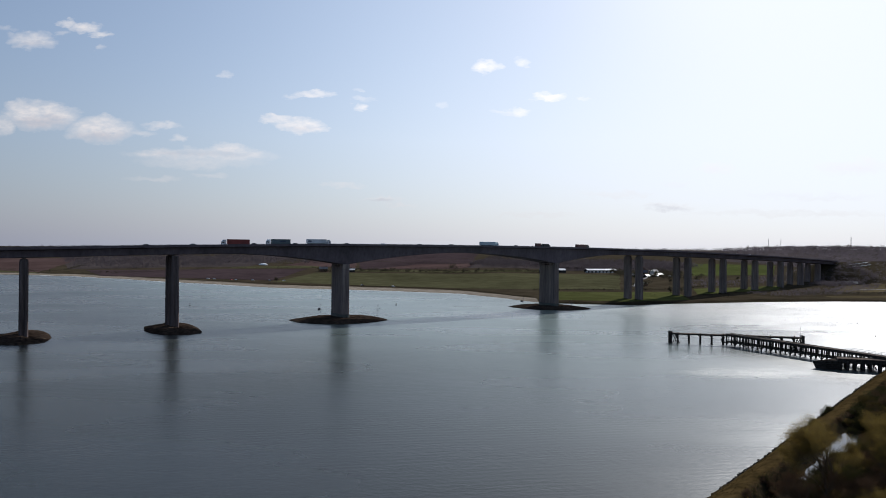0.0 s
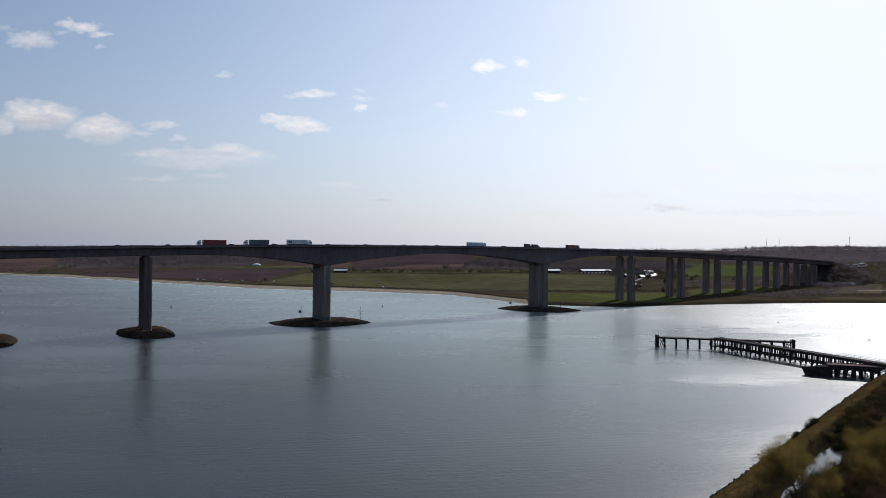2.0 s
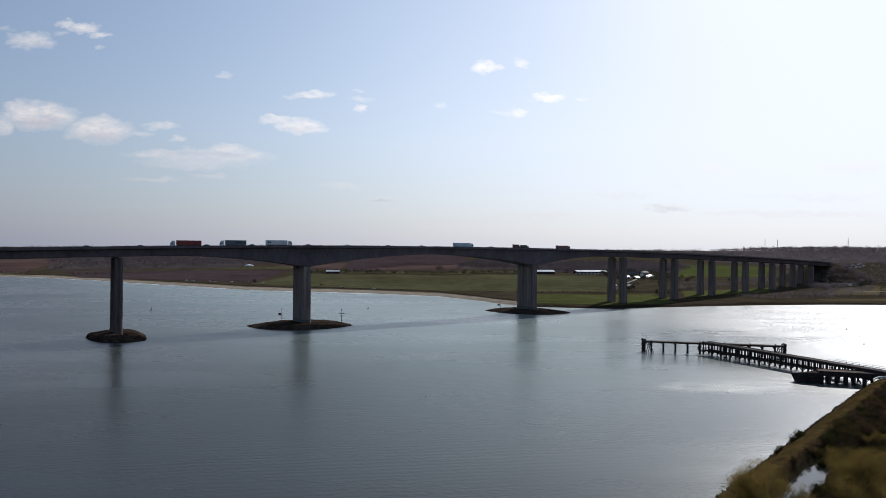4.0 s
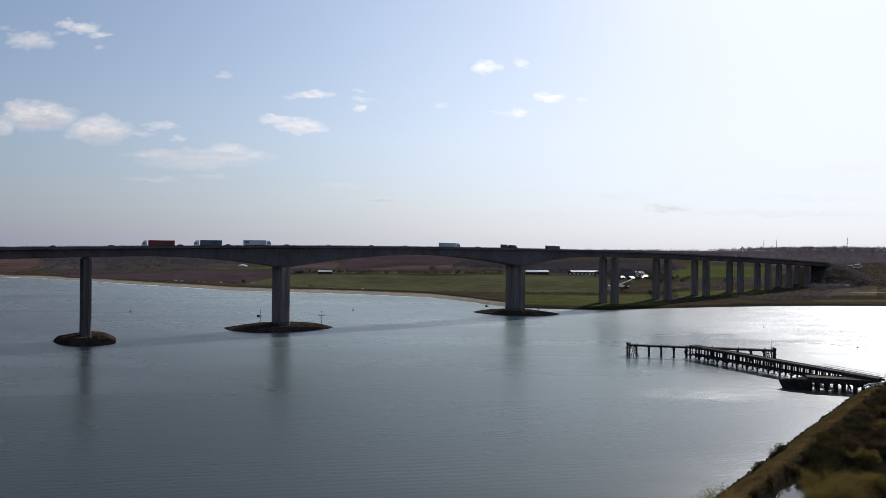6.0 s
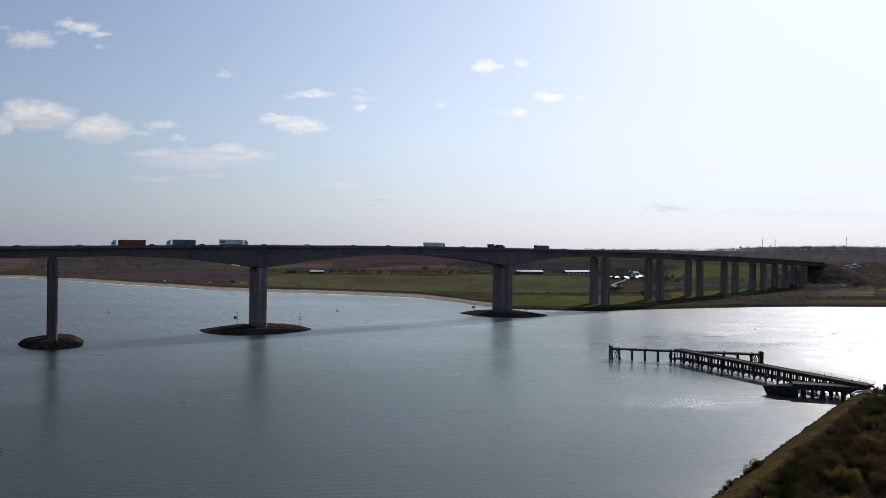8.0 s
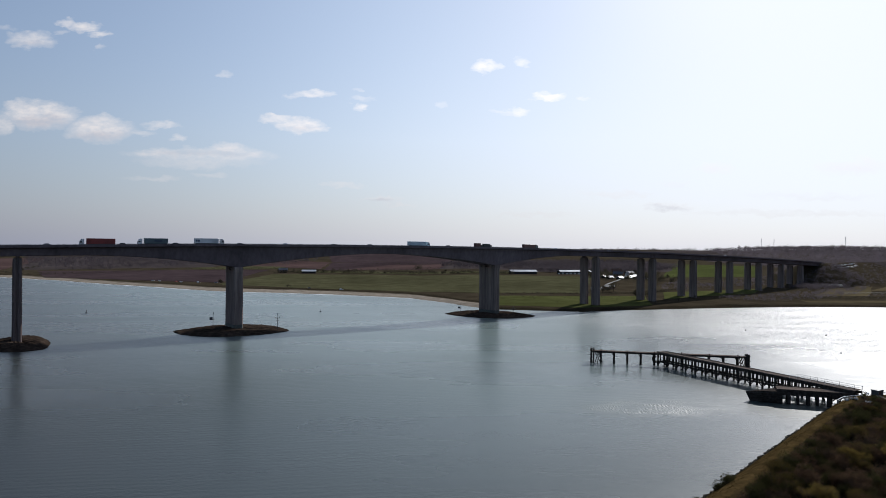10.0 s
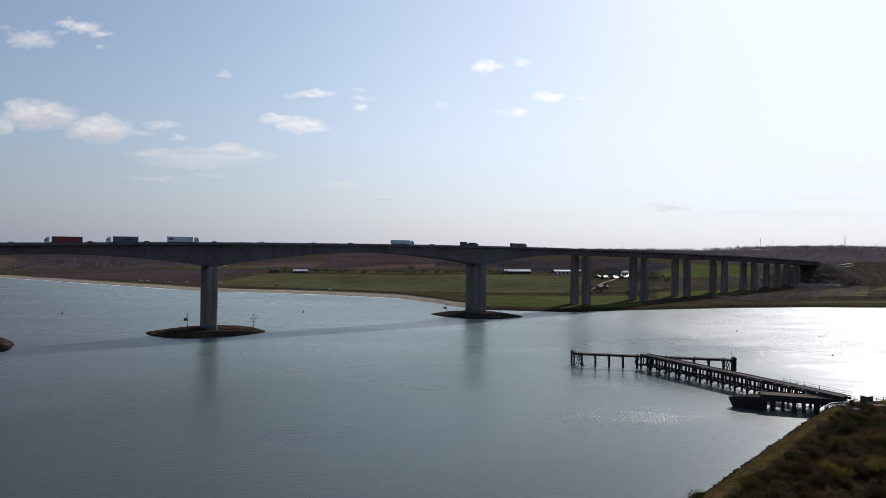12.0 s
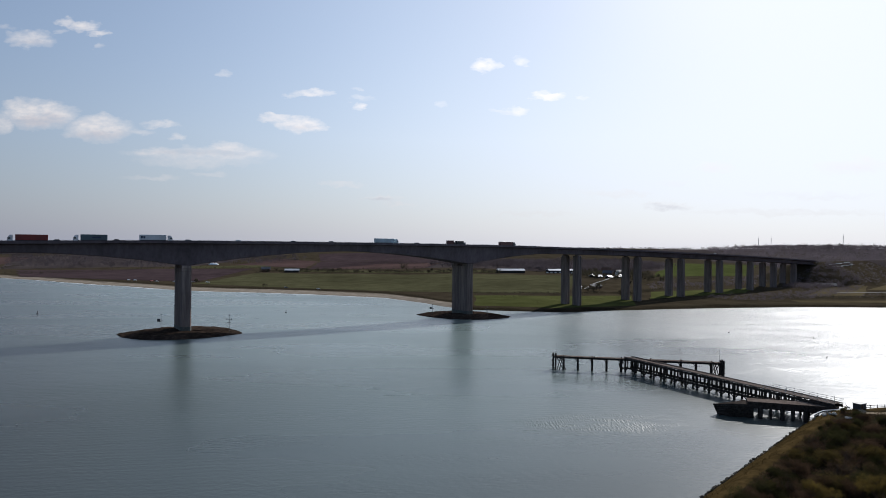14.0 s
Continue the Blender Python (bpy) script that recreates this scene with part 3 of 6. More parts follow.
def land(x, y):
    s = shore_distance(x, y)
    far = table(RISE, s)
    if s > 250:
        k = min(1.0, (s - 250) / 700)
        far += k * (9 * noise.noise((x / 420, y / 420, 3)) + 14 * noise.noise((x / 1300, y / 900, 7)) + 6 * min(1.0, max(0.0, x / 1500)))
    if s > 8:
        far += 0.25 * noise.noise((x / 30, y / 30, 1))
    if x > 350 and y > 700:        # the road's embankment beyond the bridge's end
        bx, by = ROAD_B[0] - ROAD_A[0], ROAD_B[1] - ROAD_A[1]
        ln = math.hypot(bx, by)
        al = ((x - ROAD_A[0]) * bx + (y - ROAD_A[1]) * by) / ln
        ac = abs((x - ROAD_A[0]) * by - (y - ROAD_A[1]) * bx) / ln
        away = math.hypot(max(0.0, -al), max(0.0, ac - 15))
        far = max(far, min(34.4 + 0.004 * max(0, al), 60) - 0.48 * away)
    d = bank_distance(x, y)
    near = table(BANK, d)
    if 9 < d < 30 and edge_distance(x, y) < 84:      # the ditch stops short of the point
        near = max(near, 4.7)
    if d > 9:
        near += 0.35 * noise.noise((x / 9, y / 9, 5)) * (0 if 9.8 < d < 16 else 1)
    elif d > 1:
        near += 0.22 * noise.noise((x / 4, y / 4, 5))
    east = table(BANK, -(x + 0.78 * y + 215) / 1.27)
    return max(far, near, east, -3.0)


# ---- ground and water ----
def lines(*spans):
    out = []
    for a, b, step in spans:
        n = max(1, round((b - a) / step))
        out += [a + (b - a) * i / n for i in range(n)]
    return out + [spans[-1][1]]


def ground_material():
    m = bpy.data.materials.new("ground")
    m.use_nodes = True
    nt = m.node_tree
    N, L = nt.nodes.new, nt.links.new
    p = nt.nodes["Principled BSDF"]
    p.inputs["Roughness"].default_value, p.inputs["Specular IOR Level"].default_value = 0.95, 0.0
    geo, at = N("ShaderNodeNewGeometry"), N("ShaderNodeAttribute")
    at.attribute_name = "cover"
    sep = N("ShaderNodeSeparateColor")
    L(at.outputs["Color"], sep.inputs[0])

    def grain(scale, detail, c0, c1):
        n, r = N("ShaderNodeTexNoise"), N("ShaderNodeValToRGB")
        n.inputs["Scale"].default_value, n.inputs["Detail"].default_value, n.inputs["Roughness"].default_value = scale, detail, 0.65
        L(geo.outputs["Position"], n.inputs["Vector"])
        r.color_ramp.elements[0].position, r.color_ramp.elements[1].position = 0.33, 0.67
        r.color_ramp.elements[0].color, r.color_ramp.elements[1].color = (*c0, 1), (*c1, 1)
        L(n.outputs["Fac"], r.inputs[0])
        return r.outputs[0], n.outputs["Fac"]

    rough_land, fac = grain(0.035, 8, (0.034, 0.027, 0.018), (0.060, 0.048, 0.031))
    sand, _ = grain(0.12, 8, (0.18, 0.150, 0.115), (0.30, 0.255, 0.20))
    bank, fb = grain(0.3, 9, (0.027, 0.019, 0.008), (0.082, 0.054, 0.022))
    scrub, _ = grain(0.35, 8, (0.014, 0.012, 0.008), (0.034, 0.027, 0.017))
    col = rough_land
    for i, c in enumerate((sand, bank, scrub)):
        mx = N("ShaderNodeMixRGB")
        L(sep.outputs[i], mx.inputs[0]), L(col, mx.inputs[1]), L(c, mx.inputs[2])
        col = mx.outputs[0]
    L(col, p.inputs["Base Color"])
    b = N("ShaderNodeBump")
    b.inputs["Strength"].default_value, b.inputs["Distance"].default_value = 0.6, 0.5
    L(fb, b.inputs["Height"]), L(b.outputs[0], p.inputs["Normal"])
    return m


def smooth(a, b, v):
    k = min(1.0, max(0.0, (v - a) / (b - a)))
    return k * k * (3 - 2 * k)


def build_ground():
    xs = lines((-4600, -1200, 120), (-1200, -300, 20), (-300, 20, 12), (20, 60, 3), (60, 215, 1.4), (215, 700, 9), (700, 1500, 32), (1500, 4600, 110))
    ys = lines((-4600, -200, 200), (-200, 90, 12), (90, 275, 1.5), (275, 560, 20), (560, 700, 3), (700, 1050, 7), (1050, 1700, 16), (1700, 2800, 45), (2800, 4600, 150))
    verts = [(x, y, land(x, y)) for y in ys for x in xs]
    w = len(xs)
    faces = [(j * w + i, j * w + i + 1, (j + 1) * w + i + 1, (j + 1) * w + i) for j in range(len(ys) - 1) for i in range(w - 1)]
    ob = link_mesh("ground", verts, faces, ground_material(), smooth=True)
    cover = ob.data.attributes.new("cover", "FLOAT_COLOR", "POINT")
    vals = []
    for x, y, z in verts:
        s, d = shore_distance(x, y), bank_distance(x, y)
        wide = 30 if x < 90 else 3
        sand = smooth(-8, 0, s) * (1 - smooth(wide * 0.7, wide, s + 5 * noise.noise((x / 25, y / 25, 2))))
        bank = smooth(-1, 0.5, d) * (1 - smooth(8.4, 10, d))
        ragged = s + 9 * noise.noise((x / 22, y / 22, 6))
        mud = smooth(-8, 0, s) * (1 - smooth(7, 13, ragged)) if x >= 90 else 0.9 * smooth(26, 31, ragged) * (1 - smooth(44, 52, ragged))
        scrub = max(smooth(8.4, 10, d), mud, smooth(-2, 0.2, d) * (1 - smooth(0.4, 1.0, d)))
        vals += [sand if x < 90 else 0, bank, scrub, 1]
    cover.data.foreach_set("color", vals)
    return tagged(ob, "spring farmland, sandy shore and grassy river bank", "ground", kind="structure")


build_ground()
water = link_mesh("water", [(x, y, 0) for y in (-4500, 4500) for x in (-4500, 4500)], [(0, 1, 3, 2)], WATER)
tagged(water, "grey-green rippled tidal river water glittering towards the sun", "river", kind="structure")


# ---- the bridge's line: stations along its middle ----
CENTRE = [(-545, 118), (-477, 163), (-413, 206), (-349, 248.5), (-285, 290.5), (-220.5, 333), (-159.6, 373.2), (-70, 432.6), (89.8, 534.6), (183.5, 609),
          (248.5, 657), (306, 705), (366, 755), (421, 801), (468, 840), (513, 877.5), (556, 912)]
TOPS = [36, 39, 41.5, 44, 46.3, 48.3, 50.2, 51.9, 51.8, 50.3, 48.8, 46.9, 45.0, 43.1, 41.1, 39.1, 37.0]
KNOTS = [0.0]
for (xa, ya), (xb, yb) in zip(CENTRE, CENTRE[1:]):
    KNOTS.append(KNOTS[-1] + math.hypot(xb - xa, yb - ya))


def spline(rows, s):
    """Catmull-Rom through rows of values at the stations KNOTS."""
    i = max(0, min(len(KNOTS) - 2, next((k for k in range(len(KNOTS) - 1) if s < KNOTS[k + 1]), len(KNOTS) - 2)))
    h = KNOTS[i + 1] - KNOTS[i]
    u = (s - KNOTS[i]) / h

    def slope(k):
        a, b = max(0, k - 1), min(len(KNOTS) - 1, k + 1)
        return (rows[b] - rows[a]) / (KNOTS[b] - KNOTS[a]) * h

    p, q, m, n = rows[i], rows[i + 1], slope(i), slope(i + 1)
    return (2 * u**3 - 3 * u**2 + 1) * p + (u**3 - 2 * u**2 + u) * m + (3 * u**2 - 2 * u**3) * q + (u**3 - u**2) * n


def line_at(s):
    x, y = (spline([c[k] for c in CENTRE], s) for k in (0, 1))
    x2, y2 = (spline([c[k] for c in CENTRE], s + 0.5) for k in (0, 1))
    d = Vector((x2 - x, y2 - y, 0)).normalized()
    return Vector((x, y, 0)), d, Vector((d.y, -d.x, 0))          # place, way along, and the side towards the near bank


def top_at(s):
    return spline(TOPS, s)


MAIN_A, MAIN_B = KNOTS[7], KNOTS[8]


def depth_at(s):
    """From the parapet's top to the girder's underside."""
    d = 5.9
    for k, inner in ((MAIN_A, 1), (MAIN_B, -1)):
        v = (s - k) * inner
        u = v / 94 if v >= 0 else -v / 84
        d = max(d, 5.9 + 8.3 * max(0.0, 1 - u) ** 1.75)
    return d


def loft(sections, closed=True):
    bm = bmesh.new()
    rings = [[bm.verts.new(v) for v in sec] for sec in sections]
    n = len(rings[0])
    for a, b in zip(rings, rings[1:]):
        for i in range(n if closed else n - 1):
            bm.faces.new((a[i], a[(i + 1) % n], b[(i + 1) % n], b[i]))
    if closed:
        bm.faces.new(rings[0]), bm.faces.new(rings[-1])
    return bm


def build_bridge():
    bridge = thing("road_bridge", None, "long grey concrete box-girder road bridge on tall piers over the river", "bridge", kind="structure")
    stations = [KNOTS[0] + (KNOTS[-1] - KNOTS[0]) * i / 260 for i in range(261)]
    for side in (1, -1):
        slab, web, road, para, inner, rail = [], [], [], [], [], []
        for s in stations:
            c, d, n = line_at(s)
            zt, dep = top_at(s), depth_at(s)
            m = c + n * side * 6.15
            out = n * side

            def at(o, z):
                p = m + out * o
                return (p.x, p.y, z)

            zr = zt - 1.15
            slab.append([at(5.95, zr), at(5.95, zr - 0.55), at(3.5, zr - 1.05), at(-3.5, zr - 1.05), at(-5.75, zr - 0.5), at(-5.75, zr)])
            web.append([at(3.4, zr - 1.0), at(3.15, zt - dep + 0.35), at(2.8, zt - dep), at(-2.8, zt - dep), at(-3.15, zt - dep + 0.35), at(-3.4, zr - 1.0)])
            road.append([at(5.4, zr + 0.06), at(-5.2, zr + 0.06)])
            para.append([at(5.95, zr), at(5.99, zr - 0.35), at(6.08, zr - 0.35), at(6.08, zt - 0.28), at(5.78, zt - 0.28), at(5.70, zr + 0.05)])
            inner.append([at(-5.75, zr), at(-5.45, zr), at(-5.5, zt - 0.45), at(-5.7, zt - 0.45)])
            rail.append([at(5.98, zt - 0.10), at(5.98, zt), at(5.86, zt), at(5.86, zt - 0.10)])
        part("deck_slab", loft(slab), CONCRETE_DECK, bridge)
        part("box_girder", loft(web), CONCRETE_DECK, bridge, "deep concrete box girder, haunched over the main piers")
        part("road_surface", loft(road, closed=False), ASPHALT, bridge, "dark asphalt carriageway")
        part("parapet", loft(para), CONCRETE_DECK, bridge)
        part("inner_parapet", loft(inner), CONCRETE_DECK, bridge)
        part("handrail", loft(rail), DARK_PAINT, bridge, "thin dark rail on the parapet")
    # columns in pairs, each with an eased top and a bearing
    for k in range(1, len(CENTRE) - 1):
        s = KNOTS[k]
        c, d, n = line_at(s)
        under = top_at(s) - depth_at(s)
        frame_m = Matrix((d, n, Vector((0, 0, 1)))).transposed().to_4x4()
        base = -2.0 if k <= 8 else land(c.x, c.y) - 1.5
        if k in (7, 8):
            frame_m.translation = c
            pier = loft([[frame_m @ Vector((x * f, y * f2, z)) for x, y in outline(5.6, 18.5, 0.7)] for z, f, f2 in
                         ((base, 1.03, 1.01), (under - 3.2, 1.0, 1.0), (under - 2.6, 1.04, 1.02), (under - 1.3, 1.04, 1.02))])
            col = part("main_pier", pier, CONCRETE, bridge, "broad concrete wall pier on a rubble island")
            stain = loft([[frame_m @ Vector((x * f, y * f2, z)) for x, y in outline(5.6, 18.5, 0.7)] for z, f, f2 in ((-1.0, 1.045, 1.018), (4.4, 1.04, 1.014))])
            part("tide_band", stain, WET_CONCRETE, col, "dark band left by the tide")
            for off in (-8.2, -4.2, 4.2, 8.2):
                b = boxmesh((-2.5, off - 1.5, under - 1.35), (2.5, off + 1.5, under + 0.35), 0.12, frame_m)
                part("bearing", b, CONCRETE, col)
            continue
        for off in (-6.4, 6.4):
            m = frame_m.copy()
            m.translation = c + n * off
            rows = ((base, 1.03), (under - 2.6, 0.97), (under - 1.4, 0.92), (under - 0.75, 0.74))
            # columns left of the main piers get the painted-shade colour
            col = part("pier_column", loft([[m @ Vector((x * f, y * f, z)) for x, y in outline(4.2, 6.9, 0.55, groove=True)] for z, f in rows]), SHADED_CONCRETE if k < 7 else CONCRETE, bridge)
            for q in (-1.1, 1.1):
                part("bearing", boxmesh((-0.8, q - 0.55, under - 0.8), (0.8, q + 0.55, under + 0.35), 0.06, m), CONCRETE, col)
    # the far abutment
    c, d, n = line_at(KNOTS[-1] - 2)
    m = Matrix((d, n, Vector((0, 0, 1)))).transposed().to_4x4()
    m.translation = c
    zt = top_at(KNOTS[-1])
    ab = boxmesh((-4, -13, 8), (10, 13, zt - 5.0), 0.3, m)
    add_box(ab, (0, -12.6, zt - 5.2), (10, -11.9, zt - 0.6), 0.05, m)
    add_box(ab, (0, 11.9, zt - 5.2), (10, 12.6, zt - 0.6), 0.05, m)
    part("abutment", ab, CONCRETE, bridge, "concrete abutment set into the embankment")
    return bridge


def outline(w, l, ease, groove=False):
    """An eased rectangle w along the bridge and l across it, with a shallow recess on its narrow faces if asked."""
    a, b = w / 2, l / 2
    pts = [(-a + ease, -b)]
    if groove:
        pts += [(-0.55, -b), (-0.40, -b + 0.35), (0.40, -b + 0.35), (0.55, -b)]
    pts += [(a - ease, -b), (a, -b + ease), (a, b - ease), (a - ease, b)]
    if groove:
        pts += [(0.55, b), (0.40, b - 0.35), (-0.40, b - 0.35), (-0.55, b)]
    return pts + [(-a + ease, b), (-a, b - ease), (-a, -b + ease)]


build_bridge()


# ---- rubble islands round the river piers ----
def build_island(cx, cy, xh, yh, lean, top, seed):
    """xh, yh: half extents; lean: how far the outermost points lie off the middle."""
    rnd = random.Random(seed)
    bm = bmesh.new()
    rings = [(1.10, -1.6), (1.0, 0.0), (0.965, 0.55), (0.90, 1.15), (0.78, top * 0.72), (0.58, top * 0.9), (0.3, top), (0.0, top * 1.02)]
    n = 96
    lx = -lean / xh
    ly = math.sqrt(max(1e-6, yh * yh - lean * lean))
    grid = []
    for f, z in rings[:-1]:
        row = []
        for i in range(n):
            a = 2 * math.pi * i / n
            ca, sa = math.cos(a), math.sin(a)
            x, y = ca * xh, -lean * ca + ly * sa * abs(sa) ** 0.55
            slope = 1 - 0.6 * abs(ca) ** 5
            wob = 1 + 0.03 * noise.noise((math.cos(a) * 3 + seed, math.sin(a) * 3, f * 2)) + 0.012 * rnd.uniform(-1, 1)
            row.append(bm.verts.new((cx + x * f * wob, cy + y * f * wob, z * (slope if z > 0 else 1) + (0.22 * rnd.uniform(-1, 1) if 0 < z else 0))))
        grid.append(row)
    tip = bm.verts.new((cx, cy, rings[-1][1]))
    for a, b in zip(grid, grid[1:]):
        for i in range(n):
            bm.faces.new((a[i], a[(i + 1) % n], b[(i + 1) % n], b[i]))
    for i in range(n):
        bm.faces.new((grid[-1][i], grid[-1][(i + 1) % n], tip))
    isl = part("pier_island", bm, RUBBLE)
    tagged(isl, "low dark rubble island round a bridge pier", "island", "pier islands", "structure")
    return isl


ISLANDS = [(-70.3, 430.4, 33.6, 25.5, -2.8, 2.4), (90.6, 536.5, 34.2, 26.0, 5.6, 2.3), (-158.8, 371.8, 22.6, 24.5, 14.2, 3.0),
           (-221, 332, 20.6, 24.5, 14.2, 3.0), (-285, 289, 20.6, 24.5, 14.2, 3.0)]
for k, (ix, iy, xh, yh, lean, top) in enumerate(ISLANDS):
    build_island(ix, iy, xh, yh, lean, top, 11 + k)


# ---- fields, laid over the land ----
def build_field(corners, mat, label, kind_word="field", lift=0.5, step=11.0):
    a, b, c, d = [Vector((*p, 0)) for p in corners]
    nu = max(2, int(max((b - a).length, (c - d).length) / step))
    nv = max(2, int(max((d - a).length, (c - b).length) / step))
    verts = []
    for j in range(nv + 1):
        v = j / nv
        for i in range(nu + 1):
            u = i / nu
            p = (a * (1 - u) + b * u) * (1 - v) + (d * (1 - u) + c * u) * v
            rim = 0.0 if 0 < i < nu and 0 < j < nv else 1.0
            x = p.x + rim * 3 * noise.noise((p.x / 40, p.y / 40, 9))
            y = p.y + rim * 3 * noise.noise((p.x / 40, p.y / 40, 4))
            verts.append((x, y, land(x, y) + lift * (1 - 0.6 * rim)))
    w = nu + 1
    faces = [(j * w + i, j * w + i + 1, (j + 1) * w + i + 1, (j + 1) * w + i) for j in range(nv) for i in range(nu)]
    ob = link_mesh("field", verts, faces, mat, smooth=True)
    return tagged(ob, label, "field", "fields beyond the river", "structure")


build_field([(-935, 1235), (-708, 1105), (-982, 1735), (-1254, 1664)], RED_PLOUGH, "reddish-brown bare ploughed field on a slope")
build_field([(-910, 1175), (-676, 1062), (-700, 1092), (-935, 1220)], PASTURE, "narrow green pasture behind the shore")
build_field([(-540, 1000), (-238, 884), (-250, 1180), (-672, 1190)], PLOUGH, "dark brown ploughed field behind the beach")
build_field([(-400, 1212), (-224, 1203), (-267, 1335), (-430, 1270)], PASTURE, "light green strip of pasture before woods")
build_field([(-230, 852), (-143, 812), (-60, 1035), (-212, 1050)], PASTURE, "wide olive-green pasture behind the beach", lift=0.45)
build_field([(-143, 812), (98, 720), (151, 985), (-60, 1035)], PASTURE, "wide olive-green pasture behind the beach", lift=0.5)
build_field([(98, 720), (204, 724), (275, 985), (151, 985)], PASTURE, "wide olive-green pasture beside farm buildings", lift=0.55)
build_field([(104, 596), (168, 582), (168, 690), (106, 690)], MEADOW, "bright green grazing meadow behind the river wall", lift=0.3)
build_field([(168, 582), (238, 608), (263, 704), (168, 690)], MEADOW, "bright green grazing meadow beside the bridge columns", lift=0.3)
build_field([(-195, 1490), (81, 1615), (120, 1900), (-260, 1800)], PLOUGH, "brown ploughed hilltop under the skyline", lift=0.4)
build_field([(-125, 1160), (45, 1180), (70, 1400), (-50, 1385)], RED_PLOUGH, "reddish-brown ploughed field on a hillside", lift=1.0)
build_field([(400, 652), (640, 662), (660, 684), (405, 676)], STUBBLE, "brown rough grass along the far river bank", lift=0.35)
build_field([(560, 800), (760, 850), (800, 900), (640, 880)], STUBBLE, "brown rough grass on the slope below the road", lift=0.35)
build_field([(-152, 1155), (49, 1175), (81, 1608), (-195, 1480)], PLOUGH, "brown ploughed field on a hillside")
build_field([(-340, 1350), (-165, 1190), (-200, 1485), (-330, 1620)], RED_PLOUGH, "reddish-brown ploughed slope behind farm buildings")
build_field([(-187, 1090), (160, 1025), (170, 1081), (-190, 1140)], PASTURE, "green strip of pasture below a ploughed hill")
build_field([(380, 992), (542, 1036), (673, 1280), (545, 1400)], CROP, "bright green winter wheat on a hillside")
build_field([(272, 674), (401, 757), (446, 823), (300, 756)], MEADOW, "green meadow under the approach spans", lift=0.4)
build_field([(452, 730), (513, 735), (599, 854), (530, 829)], STUBBLE, "pale brown rough grass beside the road bank", lift=0.4)


LITTER = field_material("leaf_litter", [(0.050, 0.041, 0.041), (0.072, 0.059, 0.055)])
for quad in ([(-720, 1215), (-400, 1290), (-420, 1950), (-1080, 1790)], [(40, 1190), (195, 1130), (260, 1480), (110, 1600)], [(185, 1078), (510, 1150), (480, 1500), (230, 1500)],
             [(650, 1010), (780, 965), (2300, 2300), (880, 2150)], [(690, 1010), (2300, 1900), (2300, 2750), (700, 2200)], [(-1500, 1900), (-820, 1950), (-700, 2600), (-2300, 2700)]):
    build_field(quad, LITTER, "dark leaf litter under bare far trees", lift=0.35, step=22.0)


# ---- far woods and hedges: nobody could count them ----
def crowns(spots, seed, blades, grow):
    """For rows of (x, y, height): the trunks' corners, and the corners of many small tilted sprays of twigs that make up the uneven crowns."""
    rnd = np.random.RandomState(seed)
    base = np.array([(x, y, land(x, y) - 0.3) for x, y, h in spots])
    high = np.array([h for x, y, h in spots])
    n, lobes = len(high), 4
    tw = high * 0.014
    trunks = np.stack([base - tw[:, None] * (1, 0, 0), base + tw[:, None] * (1, 0, 0), base + tw[:, None] * (0, 1, 0) + high[:, None] * (0, 0, 0.7)], axis=1).reshape(-1, 3)
    r = high * rnd.uniform(0.28, 0.46, n) * grow
    half = np.stack([r, r, high * 0.42], axis=-1)[:, None, :]
    mids = base[:, None, :] + (0, 0, 1) * (high * 0.54)[:, None, None] + rnd.normal(size=(n, lobes, 3)) * (0.42, 0.42, 0.30) * half
    size = rnd.uniform(0.42, 0.72, (n, lobes, 1))
    which, rows = rnd.randint(0, lobes, (n, blades)), np.arange(n)[:, None]
    way = rnd.normal(size=(n, blades, 3))
    way /= np.linalg.norm(way, axis=-1, keepdims=True)
    spray = mids[rows, which] + way * half * size[rows, which] * rnd.uniform(0.25, 1.2, (n, blades, 1))
    spray[..., 2] = np.maximum(spray[..., 2], base[:, None, 2] + 0.2)
    e = (high[:, None] * rnd.uniform(0.03, 0.07, (n, blades)))[..., None, None]
    d = rnd.normal(size=(n, blades, 3, 3))
    d = d / np.linalg.norm(d, axis=-1, keepdims=True) * e
    return trunks, (spray[:, :, None, :] + d).reshape(-1, 3)


def triangles(name, points, mat, parent=None):
    """A mesh in which every three points are one small face."""
    me = bpy.data.meshes.new(name)
    n = len(points)
    me.vertices.add(n), me.loops.add(n), me.polygons.add(n // 3)
    me.vertices.foreach_set("co", np.asarray(points, dtype=np.float32).ravel())
    me.loops.foreach_set("vertex_index", np.arange(n, dtype=np.int32))
    me.polygons.foreach_set("loop_start", np.arange(0, n, 3, dtype=np.int32))
    me.update(calc_edges=True)
    me.materials.append(mat)
    ob = new(name, me)
    ob.parent = parent
    return ob


def woodland(name, spots, mat, label, category="wood", seed=1, blades=34, grow=1.0):
    ob = triangles(name, np.concatenate(crowns(spots, seed, blades * 4, grow)), mat)
    return tagged(ob, label, category, kind="stuff")


def field_tree(x, y, h, label, seed, blades=500, grow=1.0):
    tree = thing("field_tree", None, label, "tree")
    z = land(x, y)
    part("trunk", tube((x, y, z - 0.3), (x, y, z + h * 0.7), h * 0.022, h * 0.008, 6), TWIG, tree)
    triangles("crown", crowns([(x, y, h)], seed, blades, grow)[1], HEDGE, tree)
    return tree


